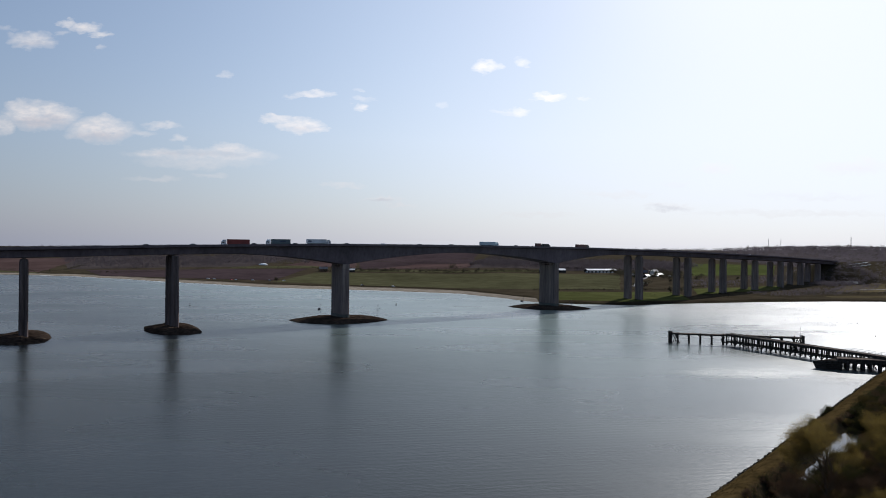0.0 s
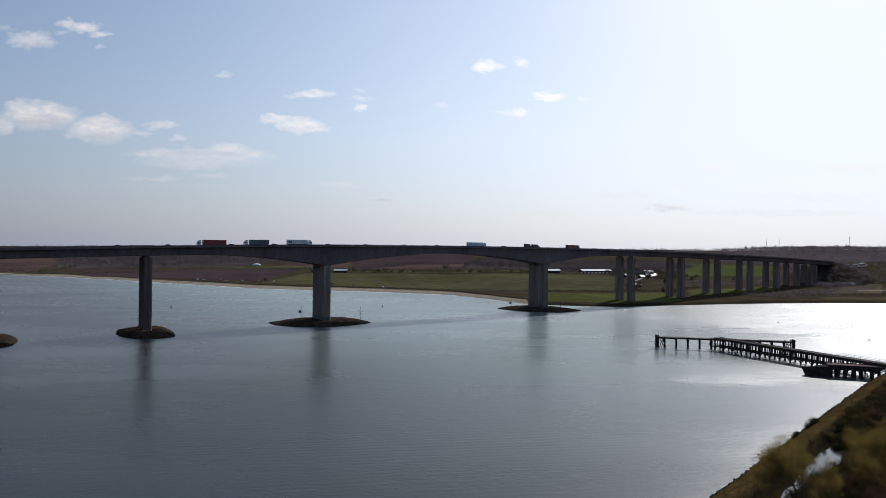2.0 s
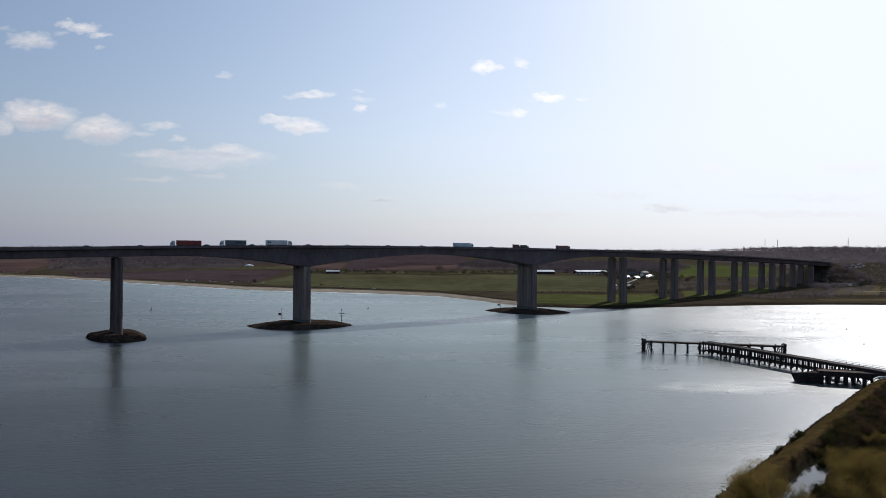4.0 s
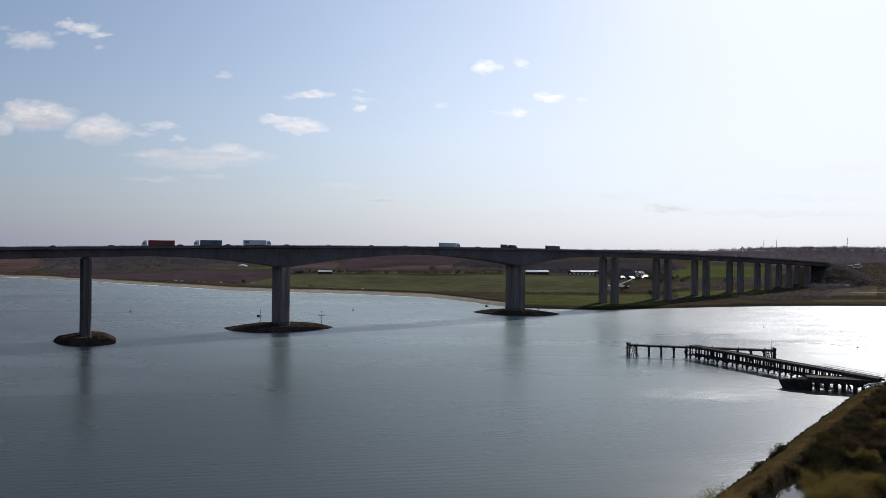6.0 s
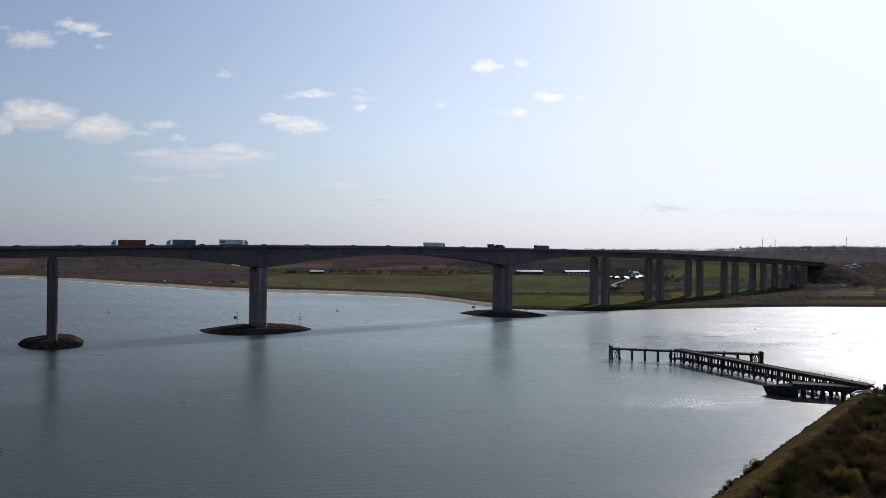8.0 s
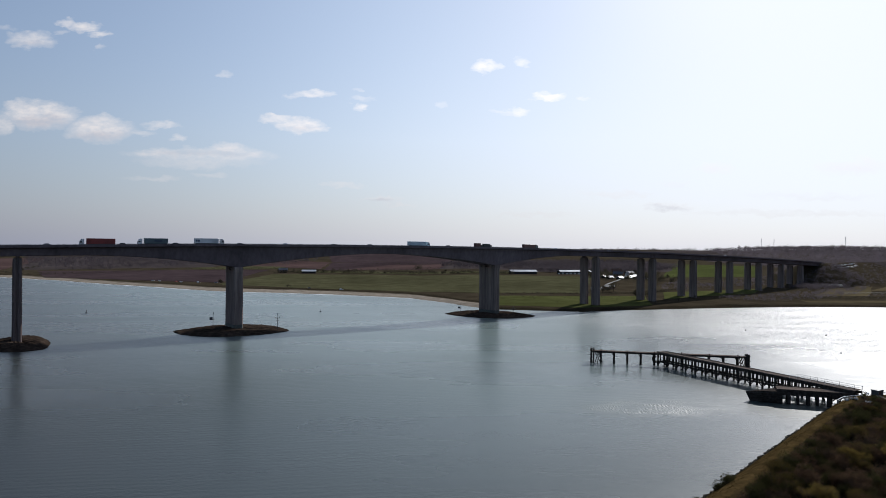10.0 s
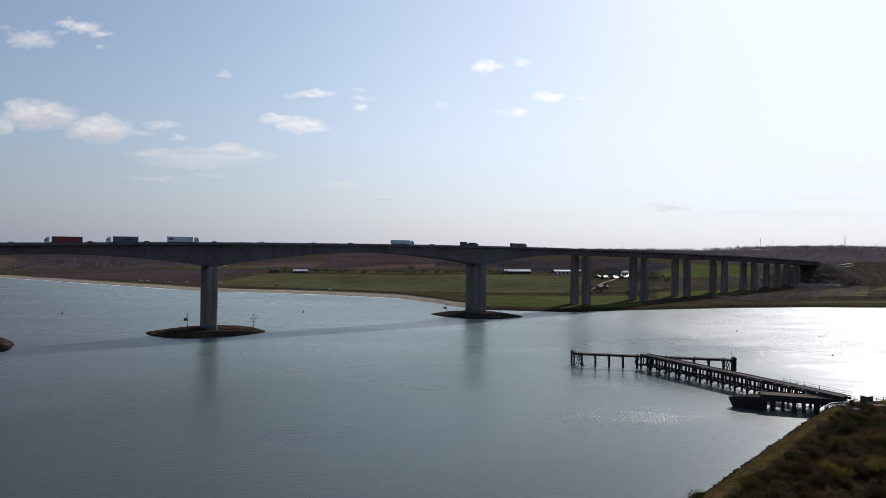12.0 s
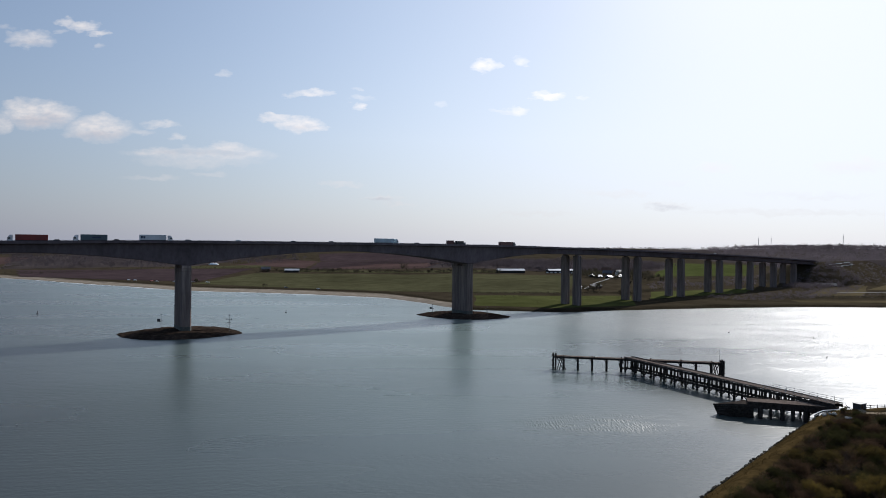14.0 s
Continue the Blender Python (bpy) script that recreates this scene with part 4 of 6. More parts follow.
def scatter(poly, n, lo, hi, seed, clump=0.0, keep=None):
    rnd = random.Random(seed)
    xs, ys = [p[0] for p in poly], [p[1] for p in poly]
    out, tries = [], 0
    while len(out) < n and tries < n * 40:
        tries += 1
        x, y = rnd.uniform(min(xs), max(xs)), rnd.uniform(min(ys), max(ys))
        inside = False
        for (xa, ya), (xb, yb) in zip(poly, poly[1:] + poly[:1]):
            if (ya > y) != (yb > y) and x < (xb - xa) * (y - ya) / (yb - ya) + xa:
                inside = not inside
        if inside and noise.noise((x / 90, y / 90, seed)) > clump - 0.35 and (keep is None or keep(x, y)):
            out.append((x, y, rnd.uniform(lo, hi)))
    return out


def along(line, gap, lo, hi, seed, wander=2.0, holes=0.0):
    rnd = random.Random(seed)
    out = []
    for (xa, ya), (xb, yb) in zip(line, line[1:]):
        ln = math.hypot(xb - xa, yb - ya)
        for i in range(int(ln / gap)):
            u = (i + rnd.random()) * gap / ln
            if rnd.random() >= holes:
                out.append((xa + (xb - xa) * u + rnd.uniform(-wander, wander), ya + (yb - ya) * u + rnd.uniform(-wander, wander), rnd.uniform(lo, hi)))
    return out


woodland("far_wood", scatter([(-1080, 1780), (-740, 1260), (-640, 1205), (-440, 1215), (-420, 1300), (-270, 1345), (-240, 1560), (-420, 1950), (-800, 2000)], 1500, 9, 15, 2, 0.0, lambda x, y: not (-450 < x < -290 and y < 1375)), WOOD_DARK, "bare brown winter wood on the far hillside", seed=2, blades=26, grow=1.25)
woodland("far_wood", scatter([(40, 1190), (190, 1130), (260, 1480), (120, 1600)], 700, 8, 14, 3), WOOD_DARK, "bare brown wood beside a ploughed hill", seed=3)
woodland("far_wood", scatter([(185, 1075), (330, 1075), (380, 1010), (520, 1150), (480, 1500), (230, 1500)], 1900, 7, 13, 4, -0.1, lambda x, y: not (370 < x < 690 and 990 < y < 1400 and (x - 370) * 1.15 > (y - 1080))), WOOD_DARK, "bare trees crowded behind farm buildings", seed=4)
woodland("far_wood", scatter([(640, 1000), (760, 960), (1600, 1500), (2300, 2300), (1500, 2650), (900, 2100), (690, 1350)], 4600, 9, 17, 5, -0.1), WOOD_HAZED, "dark wooded hills against the hazy sky", seed=5, blades=24, grow=1.3)
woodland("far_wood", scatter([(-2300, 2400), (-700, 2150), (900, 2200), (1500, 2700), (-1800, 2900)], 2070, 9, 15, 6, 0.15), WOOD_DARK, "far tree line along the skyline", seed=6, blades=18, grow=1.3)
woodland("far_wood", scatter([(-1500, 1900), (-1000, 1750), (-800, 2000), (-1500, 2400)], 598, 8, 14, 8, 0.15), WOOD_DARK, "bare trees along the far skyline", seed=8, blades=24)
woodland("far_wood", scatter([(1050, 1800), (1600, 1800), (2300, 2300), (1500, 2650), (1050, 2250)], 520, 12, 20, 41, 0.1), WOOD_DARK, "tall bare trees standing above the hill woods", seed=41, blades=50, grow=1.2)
woodland("far_wood", scatter([(268, 905), (345, 900), (385, 960), (380, 1060), (290, 1075), (262, 1000)], 170, 5, 11, 42, -0.2), HEDGE, "bare garden trees among farm buildings", seed=42, blades=60)
woodland("far_wood", scatter([(-1210, 1900), (-1090, 1900), (-1080, 1990), (-1200, 1990)], 40, 19, 27, 43, -0.4), WOOD_DARK, "clump of trees on a far knoll", seed=43, blades=50)
woodland("hedge", along([(395, 694), (450, 697), (510, 706), (600, 712), (700, 716)], 1.2, 2.0, 5.0, 44, 4.0), HEDGE, "dark hedge along the far river bank", "hedge", seed=44, grow=1.6)
woodland("scrub", scatter([(330, 690), (470, 770), (560, 850), (640, 900), (600, 860), (520, 760), (440, 690), (360, 660)], 520, 2, 5, 9), WOOD_HAZED, "tangled bare scrub below the approach spans", "scrub", seed=9, grow=1.6)
woodland("scrub", scatter([(560, 900), (590, 870), (760, 880), (900, 1000), (760, 1010), (640, 960)], 800, 2, 4.5, 10, -0.3), WOOD_HAZED, "bare scrub on the road embankment", "scrub", seed=10, grow=1.4)
woodland("scrub", scatter([(300, 760), (420, 830), (520, 900), (560, 1000), (460, 960), (330, 860)], 330, 2, 6, 31), WOOD_HAZED, "bare brown scrub between fields and bridge", "scrub", seed=31, grow=1.5)
woodland("scrub", scatter([(470, 700), (900, 690), (900, 880), (620, 830)], 520, 1.5, 4, 32, 0.05), WOOD_HAZED, "rough scrub on the far river bank", "scrub", seed=32, grow=1.6)
woodland("scrub", scatter([(470, 812), (500, 800), (600, 868), (585, 905), (520, 878)], 300, 3, 9, 33, -0.4), WOOD_HAZED, "bare brown bushes before the bridge abutment", "scrub", seed=33, grow=1.4)
woodland("hedge", along([(100, 703), (150, 705), (200, 710), (265, 733), (330, 790)], 1.1, 2.2, 4.0, 11, 1.6), HEDGE, "dark field hedge behind the meadow", "hedge", seed=11, grow=1.7)
woodland("hedge", along([(-215, 1070), (-161, 1098), (-80, 1074), (-3, 1066), (71, 1039), (135, 1032), (160, 1008)], 1.1, 3.0, 7.5, 12, 5, 0.1), HEDGE, "hedge with bare trees along the pasture", "hedge", seed=12, blades=50, grow=1.5)
woodland("hedge", along([(-700, 1098), (-560, 1075), (-420, 1200), (-250, 1200), (-190, 1150), (-60, 1150), (48, 1180)], 3, 2, 6, 13, 3, 0.1), HEDGE, "thin hedge between ploughed fields", "hedge", seed=13, grow=1.4)
woodland("hedge", along([(-940, 1235), (-800, 1150), (-705, 1100), (-690, 1150), (-740, 1300)], 5, 2.5, 8, 14, 4, 0.1), HEDGE, "hedge with bushes below a reddish field", "hedge", seed=14, grow=1.4)
woodland("hedge", along([(-20, 1330), (60, 1400), (-100, 1420)], 5, 2, 5, 15, 2, 0.1), HEDGE, "hedge across a ploughed hillside", "hedge", seed=15, grow=1.4)
woodland("shore_scrub", along([(x, table(SHORE, x) + 33) for x in (-760, -600, -530, -476, -410, -360, -306, -266, -213, -180, -115, -55, 19, 40, 58, 76, 92)], 0.8, 0.5, 1.7, 16, 6, 0.2), HEDGE, "dark low scrub and driftwood along the beach top", "scrub", seed=16, blades=18, grow=2.2)
woodland("shore_scrub", along([(x, table(SHORE, x) + 5) for x in (90, 120, 165, 222, 271, 325, 390, 450, 560)], 0.7, 0.6, 1.7, 17, 5, 0.05), HEDGE, "dark weed and scrub along the river wall", "scrub", seed=17, blades=16, grow=2.4)
woodland("meadow_bushes", scatter([(115, 612), (230, 630), (262, 700), (112, 686)], 26, 1.2, 3.0, 18), HEDGE, "scattered low bushes on the meadow", "bush", seed=18, grow=1.8)
woodland("meadow_bushes", scatter([(236, 640), (300, 640), (430, 715), (420, 745), (300, 690)], 60, 1.5, 4.0, 19, -0.3), HEDGE, "dark bushes round the feet of the approach columns", "bush", seed=19, grow=1.6)
for i, (tx, ty, th) in enumerate(((236, 748, 10), (243, 752, 12), (229, 745, 9), (250, 694, 8), (257, 698, 9), (263, 704, 7))):
    field_tree(tx, ty, th, "dense dark tree beside the farm track", 51 + i, 600, 1.3)


# small waves on the sand, their glint painted as a wide white strip
def build_shore_glint():
    verts, faces = [], []
    xs = [-720 + 2.5 * i for i in range(316)]
    for x in xs:
        w = (3.2 + 2.2 * noise.noise((x / 14, 0.3, 4)) + 4.0 * noise.noise((x / 60, 2.0, 4))) * min(1.0, (x + 722) / 60, (72 - x) / 40)
        y = table(SHORE, x) - 1.2 + 0.8 * noise.noise((x / 9, 1.0, 4))
        verts += [(x, y - max(0.15, w), 0.07), (x, y + 0.5, 0.07)]
    faces = [(2 * i, 2 * i + 2, 2 * i + 3, 2 * i + 1) for i in range(len(xs) - 1)]
    foam = material("shore_glint_white", [(0.50, 0.53, 0.55), (0.80, 0.82, 0.83)], 0.4, 0.6, 0.2)
    tagged(link_mesh("foam", verts, faces, foam), "thin white strip of painted water glint along the sandy shore", "foam", kind="structure")


build_shore_glint()
for tx, ty, th in ((-126, 792, 6), (-222, 846, 9), (-87, 1078, 9), (-98, 1082, 8), (17, 1052, 15), (60, 1062, 8), (318, 860, 9), (300, 835, 8), (352, 880, 9), (-212, 1086, 9), (-168, 1084, 8), (-140, 1090, 8), (365, 905, 10), (380, 930, 9), (420, 900, 7)):
    field_tree(tx, ty, th, "lone bare tree at the edge of a field", int(tx) % 97 + 20)


# ---- farm buildings and houses ----
ROOF_TILE = material("clay_roof_tiles", [(0.10, 0.06, 0.045), (0.17, 0.10, 0.075)], 0.8, 0.9, 0.3)
ROOF_SHEET = material("pale_roof_sheets", [(0.42, 0.43, 0.44), (0.58, 0.59, 0.60)], 0.5, 0.42, 0.3)
ROOF_DARK = material("slate_roof", [(0.06, 0.062, 0.07), (0.11, 0.11, 0.12)], 0.8, 0.7, 0.2)
RENDER_WALL = material("white_rendered_wall", [(0.55, 0.54, 0.50), (0.72, 0.71, 0.67)], 0.7, 0.85, 0.1)
BRICK_WALL = material("red_brick_wall", [(0.17, 0.10, 0.075), (0.26, 0.16, 0.12)], 0.9, 0.9, 0.2)
DARK_BOARD = material("dark_boarding", [(0.03, 0.03, 0.03), (0.07, 0.065, 0.06)], 1.2, 0.8, 0.2)
GLASS_DARK = material("window_glass", [(0.015, 0.018, 0.02), (0.03, 0.034, 0.038)], 1.0, 0.06)


def build_house(name, x, y, turn, w, d, eaves, ridge, wall, roof, label, category, chimney=True, bays=3):
    z = land(x, y)
    h = thing(name, pose(x, y, z - 0.4, 0, 0, turn), label, category)
    bm = bmesh.new()
    prof = [(-d / 2, 0), (d / 2, 0), (d / 2, eaves), (0, ridge), (-d / 2, eaves)]
    ends = [[bm.verts.new((sx * w / 2, q, zz)) for q, zz in prof] for sx in (-1, 1)]
    for i in range(5):
        bm.faces.new((ends[0][i], ends[0][(i + 1) % 5], ends[1][(i + 1) % 5], ends[1][i]))
    bm.faces.new(ends[0]), bm.faces.new(ends[1])
    part("wall", bm, wall, h)
    for sy in (-1, 1):
        a = Vector((0, sy * (d / 2 + 0.4), eaves - 0.3))
        b = Vector((0, -sy * 0.05, ridge + 0.18))
        bm = bmesh.new()
        ring = [[bm.verts.new((sx * (w / 2 + 0.35), p.y, p.z + t)) for sx in (-1, 1)] for p, t in ((a, 0), (b, 0), (b, 0.22), (a, 0.22))]
        for i in range(4):
            q, r = ring[i], ring[(i + 1) % 4]
            bm.faces.new((q[0], q[1], r[1], r[0]))
        bm.faces.new([r[0] for r in ring]), bm.faces.new([r[1] for r in ring])
        part("roof", bm, roof, h)
    if chimney:
        part("chimney", boxmesh((w * 0.32, -0.5, ridge - 1), (w * 0.32 + 1.0, 0.5, ridge + 1.2), 0.05), BRICK_WALL, h)
    for sy in (-1, 1):
        for i in range(bays):
            cx = -w / 2 + w * (i + 0.5) / bays
            for zz in ((1.2, 2.4), (3.6, 4.7)) if eaves > 4.6 else ((1.2, 2.5),):
                if zz[1] < eaves:
                    part("window", boxmesh((cx - 0.6, sy * (d / 2 + 0.03) - 0.05, zz[0]), (cx + 0.6, sy * (d / 2 + 0.03) + 0.05, zz[1]), 0.02), GLASS_DARK, h)
    return h


build_house("barn", 178, 1026, 10, 41, 13, 4.0, 6.2, DARK_BOARD, ROOF_SHEET, "long low dark barn with a pale sheet roof", "barn", False, 6)
build_house("farm_shed", 262, 1052, 12, 52, 14, 4.2, 6.0, DARK_BOARD, ROOF_SHEET, "long dark farm shed with a pale roof", "shed", False, 7)
build_house("house", 313, 985, -30, 14, 8, 5.0, 8.6, BRICK_WALL, ROOF_DARK, "brick house with a slate roof among trees", "house")
build_house("house", 336, 1004, 40, 13, 8, 5.2, 8.8, RENDER_WALL, ROOF_DARK, "white gabled house among bare trees", "house")
build_house("house", 330, 1058, -10, 15, 9, 5.2, 9.0, BRICK_WALL, ROOF_TILE, "red-brick house with a tiled roof", "house")
for sx, sy, sw, st in ((292, 950, 7, 20), (304, 944, 8, 39), (318, 955, 9, 55), (326, 965, 8, 37), (338, 984, 9, 28), (285, 962, 6, 60), (352, 1076, 12, 48)):
    build_house("farm_shed", sx, sy, st, sw, 7.0, 2.4, 4.5, DARK_BOARD, ROOF_SHEET, "low dark shed with a shining pale sheet roof", "shed", False, 2)
build_house("cottage", 226, 772, 70, 8, 5, 3.4, 5.8, RENDER_WALL, ROOF_DARK, "small white cottage behind the meadow hedge", "cottage", True, 2)
build_house("cottage", 248, 790, 20, 14, 6, 2.8, 4.6, BRICK_WALL, ROOF_DARK, "low brick farm cottage beside a hedge", "cottage", True, 3)
build_house("farmhouse", -204, 1082, 15, 14, 8, 5, 8.4, BRICK_WALL, ROOF_DARK, "dark brick farmhouse behind the pasture", "house")
build_house("farm_shed", -160, 1072, 5, 22, 10, 3.6, 5.6, DARK_BOARD, ROOF_SHEET, "farm shed with pale roof beside a hedge", "shed", False, 4)


def build_dome(x, y):
    """A white polythene cover over a heap, slack at its foot."""
    bm = bmesh.new()
    rings = [(1.0, -0.5), (0.97, 0.5), (0.86, 2.6), (0.66, 4.4), (0.36, 5.6), (0.05, 6.0)]
    grid = [[bm.verts.new((math.cos(i * math.pi / 12) * 8.5 * f * (1 + 0.05 * math.sin(5 * i)), math.sin(i * math.pi / 12) * 6 * f, z)) for i in range(24)] for f, z in rings]
    for a, b in zip(grid, grid[1:]):
        for i in range(24):
            bm.faces.new((a[i], a[(i + 1) % 24], b[(i + 1) % 24], b[i]))
    bm.faces.new(grid[-1])
    ob = part("covered_heap", bm, WHITE_PAINT, smooth=True)
    ob.matrix_world = pose(x, y, land(x, y) + 0.6) @ Matrix.Diagonal((1.15, 1.0, 0.6, 1))
    tagged(ob, "bright white polythene-covered heap in a far field", "heap")


build_dome(-384, 1353)


# pale farm tracks on the far bank
TRACK = material("pale_concrete_track", [(0.22, 0.21, 0.195), (0.32, 0.31, 0.29)], 0.3, 0.8, 0.1)


def build_track(pts, width, label):
    verts = []
    for (xa, ya), (xb, yb) in zip(pts, pts[1:]):
        ln = math.hypot(xb - xa, yb - ya)
        for k in range(int(ln / 5)):
            u = k * 5 / ln
            x, y = xa + (xb - xa) * u, ya + (yb - ya) * u
            for o in (-width / 2, width / 2):
                px, py = x - (yb - ya) / ln * o, y + (xb - xa) / ln * o
                verts.append((px, py, land(px, py) + 0.7))
    n = len(verts) // 2
    tagged(link_mesh("farm_track", verts, [(2 * i, 2 * i + 1, 2 * i + 3, 2 * i + 2) for i in range(n - 1)], TRACK), label, "track", kind="structure")


build_track([(522, 856), (562, 844)], 6.0, "pale concrete track below the road bank")
build_track([(505, 766), (560, 770), (640, 782)], 5.0, "pale track along the far river bank")
build_track([(232, 770), (262, 850), (300, 930), (312, 968)], 3.0, "pale lane leading to the houses")


# ---- masts on the skyline ----
def build_mast(x, y, h, r, label):
    z = land(x, y)
    m = thing("radio_mast", pose(x, y, z), label, "mast", "skyline masts")
    for k in range(3):
        a = k * 2.0944
        part("leg", tube((math.cos(a) * r, math.sin(a) * r, -1), (math.cos(a) * r * 0.3, math.sin(a) * r * 0.3, h), 0.35, 0.22, 6), STEEL, m)
    n = int(h / 5)
    for i in range(n):
        for k in range(3):
            f0, f1 = 1 - 0.7 * i / n, 1 - 0.7 * (i + 1) / n
            a, b = k * 2.0944, (k + 1) * 2.0944
            part("brace", tube((math.cos(a) * r * f0, math.sin(a) * r * f0, h * i / n), (math.cos(b) * r * f1, math.sin(b) * r * f1, h * (i + 1) / n), 0.16, n=4), STEEL, m)
    part("antenna", tube((0, 0, h - 2), (0, 0, h + 6), 0.2, 0.1, 6), STEEL, m)
    for zz in (0.75, 0.9):
        part("dish", tube((r * 0.4, -0.6, h * zz), (r * 0.4, -1.4, h * zz), 1.1, 1.3, 10), WHITE_PAINT, m)


build_mast(1675, 2598, 58, 3.0, "steel lattice mast standing above the woods")
build_mast(1337, 2600, 46, 1.2, "slender steel mast on the wooded skyline")
build_mast(1388, 2600, 44, 1.2, "slender steel mast on the wooded skyline")


# ---- the old jetty ----
DECK_Z = 5.35


def flat(p, z):
    return (p[0], p[1], z)


def build_jetty():
    jetty = thing("jetty", pose(150, 330, 0), "old dark timber jetty with a long cross-shaped head", "jetty")
    inv = jetty.matrix_world.inverted()

    def put(name, bm, mat, label=""):
        bm.transform(inv)
        return part(name, bm, mat, jetty, label)

    rnd = random.Random(4)
    # the head: a narrow walkway on single bents
    A, B = Vector((120.6, 336.0, 0)), Vector((183.9, 322.6, 0))
    d = (B - A).normalized()
    n = Vector((d.y, -d.x, 0))
    ln = (B - A).length
    for off in (-1.0, 1.0):
        put("beam", bar(flat(A + n * off, DECK_Z - 0.35), flat(B + n * off, DECK_Z - 0.35), 0.4, 0.7), TIMBER)
    planks = bmesh.new()
    for i in range(int(ln / 0.32)):
        if rnd.random() < 0.04:
            continue
        c = A + d * (i * 0.32 + 0.16)
        m = Matrix((d, n, Vector((0, 0, 1)))).transposed().to_4x4()
        m.translation = (c.x, c.y, DECK_Z + 0.07 + rnd.uniform(-0.02, 0.02))
        add_box(planks, (-0.14, -1.35 + rnd.uniform(-0.1, 0.1), -0.06), (0.14, 1.35 + rnd.uniform(-0.1, 0.1), 0.06), 0, m)
    put("decking", planks, PLANK, "grey weathered plank decking")
    for i in range(11):
        s = 4.2 + i * (ln - 8.4) / 10
        for off in (-0.55, 0.55):
            p = A + d * s + n * off
            put("jetty_post", tube(flat(p, -3), flat(p, DECK_Z - 0.5), 0.46, 0.42, 8), TIMBER)
            put("knee_brace", bar(flat(p - d * 0.1, DECK_Z - 2.0), flat(p - d * 1.1, DECK_Z - 0.7), 0.18, 0.22), TIMBER)
        put("cross_beam", bar(flat(A + d * s - n * 1.5, DECK_Z - 0.85), flat(A + d * s + n * 1.5, DECK_Z - 0.85), 0.35, 0.4), TIMBER)
        if i % 2 == 0:
            put("bollard", tube(flat(A + d * s + n * 0.8, DECK_Z), flat(A + d * s + n * 0.8, DECK_Z + 0.75), 0.2, 0.27, 8), RUST, "rusty iron bollard")
    for end, sgn in ((A, 1), (B, -1)):
        for k, (a, b) in enumerate(((0, -1.3), (0, 0), (0, 1.3), (0.9, -1.3), (0.9, 1.3))):
            p = end + d * a * sgn + n * b
            put("fender_post", tube(flat(p, -3), flat(p + Vector((0.05 * k, 0, 0)), 6.4 - 0.2 * (k % 2)), 0.36, 0.33, 8), TIMBER)
        for zz in (1.6, 3.6, 5.7):
            put("waling", bar(flat(end - n * 1.7 - d * 0.4 * sgn, zz), flat(end + n * 1.7 - d * 0.4 * sgn, zz), 0.3, 0.35), TIMBER)
        for a, b in ((1.6, 4.2), (2.6, 5.2)):
            put("raking_brace", bar(flat(end + d * a * sgn + n, 0.0), flat(end + d * b * sgn * 0.7 + n, DECK_Z - 0.6), 0.28, 0.3), TIMBER)
            put("raking_brace", bar(flat(end + d * b * sgn + n, 0.0), flat(end + d * a * sgn + n, DECK_Z - 0.6), 0.28, 0.3), TIMBER)
        put("signal_pole", tube(flat(end + d * 1.2 * sgn, DECK_Z), flat(end + d * 1.2 * sgn, DECK_Z + 5.2), 0.07, 0.04, 6), STEEL, "thin steel signal pole")
    # the trestle to the shore
    C, D = Vector((149.6, 331.0, 0)), Vector((187.6, 257.0, 0))
    d = (D - C).normalized()
    n = Vector((d.y, -d.x, 0))
    ln = (D - C).length
    for off in (-1.9, 1.9):
        put("top_beam", bar(flat(C + n * off, DECK_Z), flat(D + n * off, 4.95), 0.45, 0.75), TIMBER)
        put("kerb_beam", bar(flat(C + n * off, DECK_Z + 0.72), flat(D + n * off, 5.67), 0.3, 0.3), PLANK)
        put("lower_beam", bar(flat(C + n * off, 1.95), flat(D - d * 6 + n * off, 2.1), 0.45, 0.7), TIMBER)
        k = 0
        s = 0.6
        while s < ln - 3:
            p = C + d * s + n * off
            main = k % 3 == 0
            put("jetty_post" if main else "post", bar(flat(p, -3 if main else 1.9), flat(p, DECK_Z), 0.62 if main else 0.4, 0.62 if main else 0.34), TIMBER)
            if main:
                put("knee_brace", bar(flat(p, 0.6), flat(p + d * 1.4, 1.8), 0.25, 0.3), TIMBER)
                put("knee_brace", bar(flat(p, 0.6), flat(p - d * 1.4, 1.8), 0.25, 0.3), TIMBER)
            s += (1.35, 1.75, 1.9)[k % 3]
            k += 1
    s = 0.6
    while s < ln - 3:
        put("cross_beam", bar(flat(C + d * s - n * 2.3, DECK_Z - 0.5), flat(C + d * s + n * 2.3, DECK_Z - 0.5), 0.35, 0.4), TIMBER)
        put("cross_beam", bar(flat(C + d * s - n * 2.3, 1.5), flat(C + d * s + n * 2.3, 1.5), 0.35, 0.4), TIMBER)
        s += 5.0
    planks = bmesh.new()
    for i in range(int(ln / 0.32)):
        c = C + d * (i * 0.32)
        m = Matrix((d, n, Vector((0, 0, 1)))).transposed().to_4x4()
        m.translation = (c.x, c.y, DECK_Z + 0.45 - 0.15 * i * 0.32 / ln + rnd.uniform(-0.015, 0.015))
        add_box(planks, (-0.145, -1.9, -0.05), (0.145, 1.9, 0.05), 0, m)
    put("decking", planks, PLANK, "grey weathered plank decking")
    # the sagging fender at the trestle's outer end
    prev = None
    for i in range(9):
        a = math.pi * i / 8
        p = flat(C - d * (0.8 + 1.3 * math.sin(a)) + n * 2.1, 1.2 + 2.6 * i / 8)
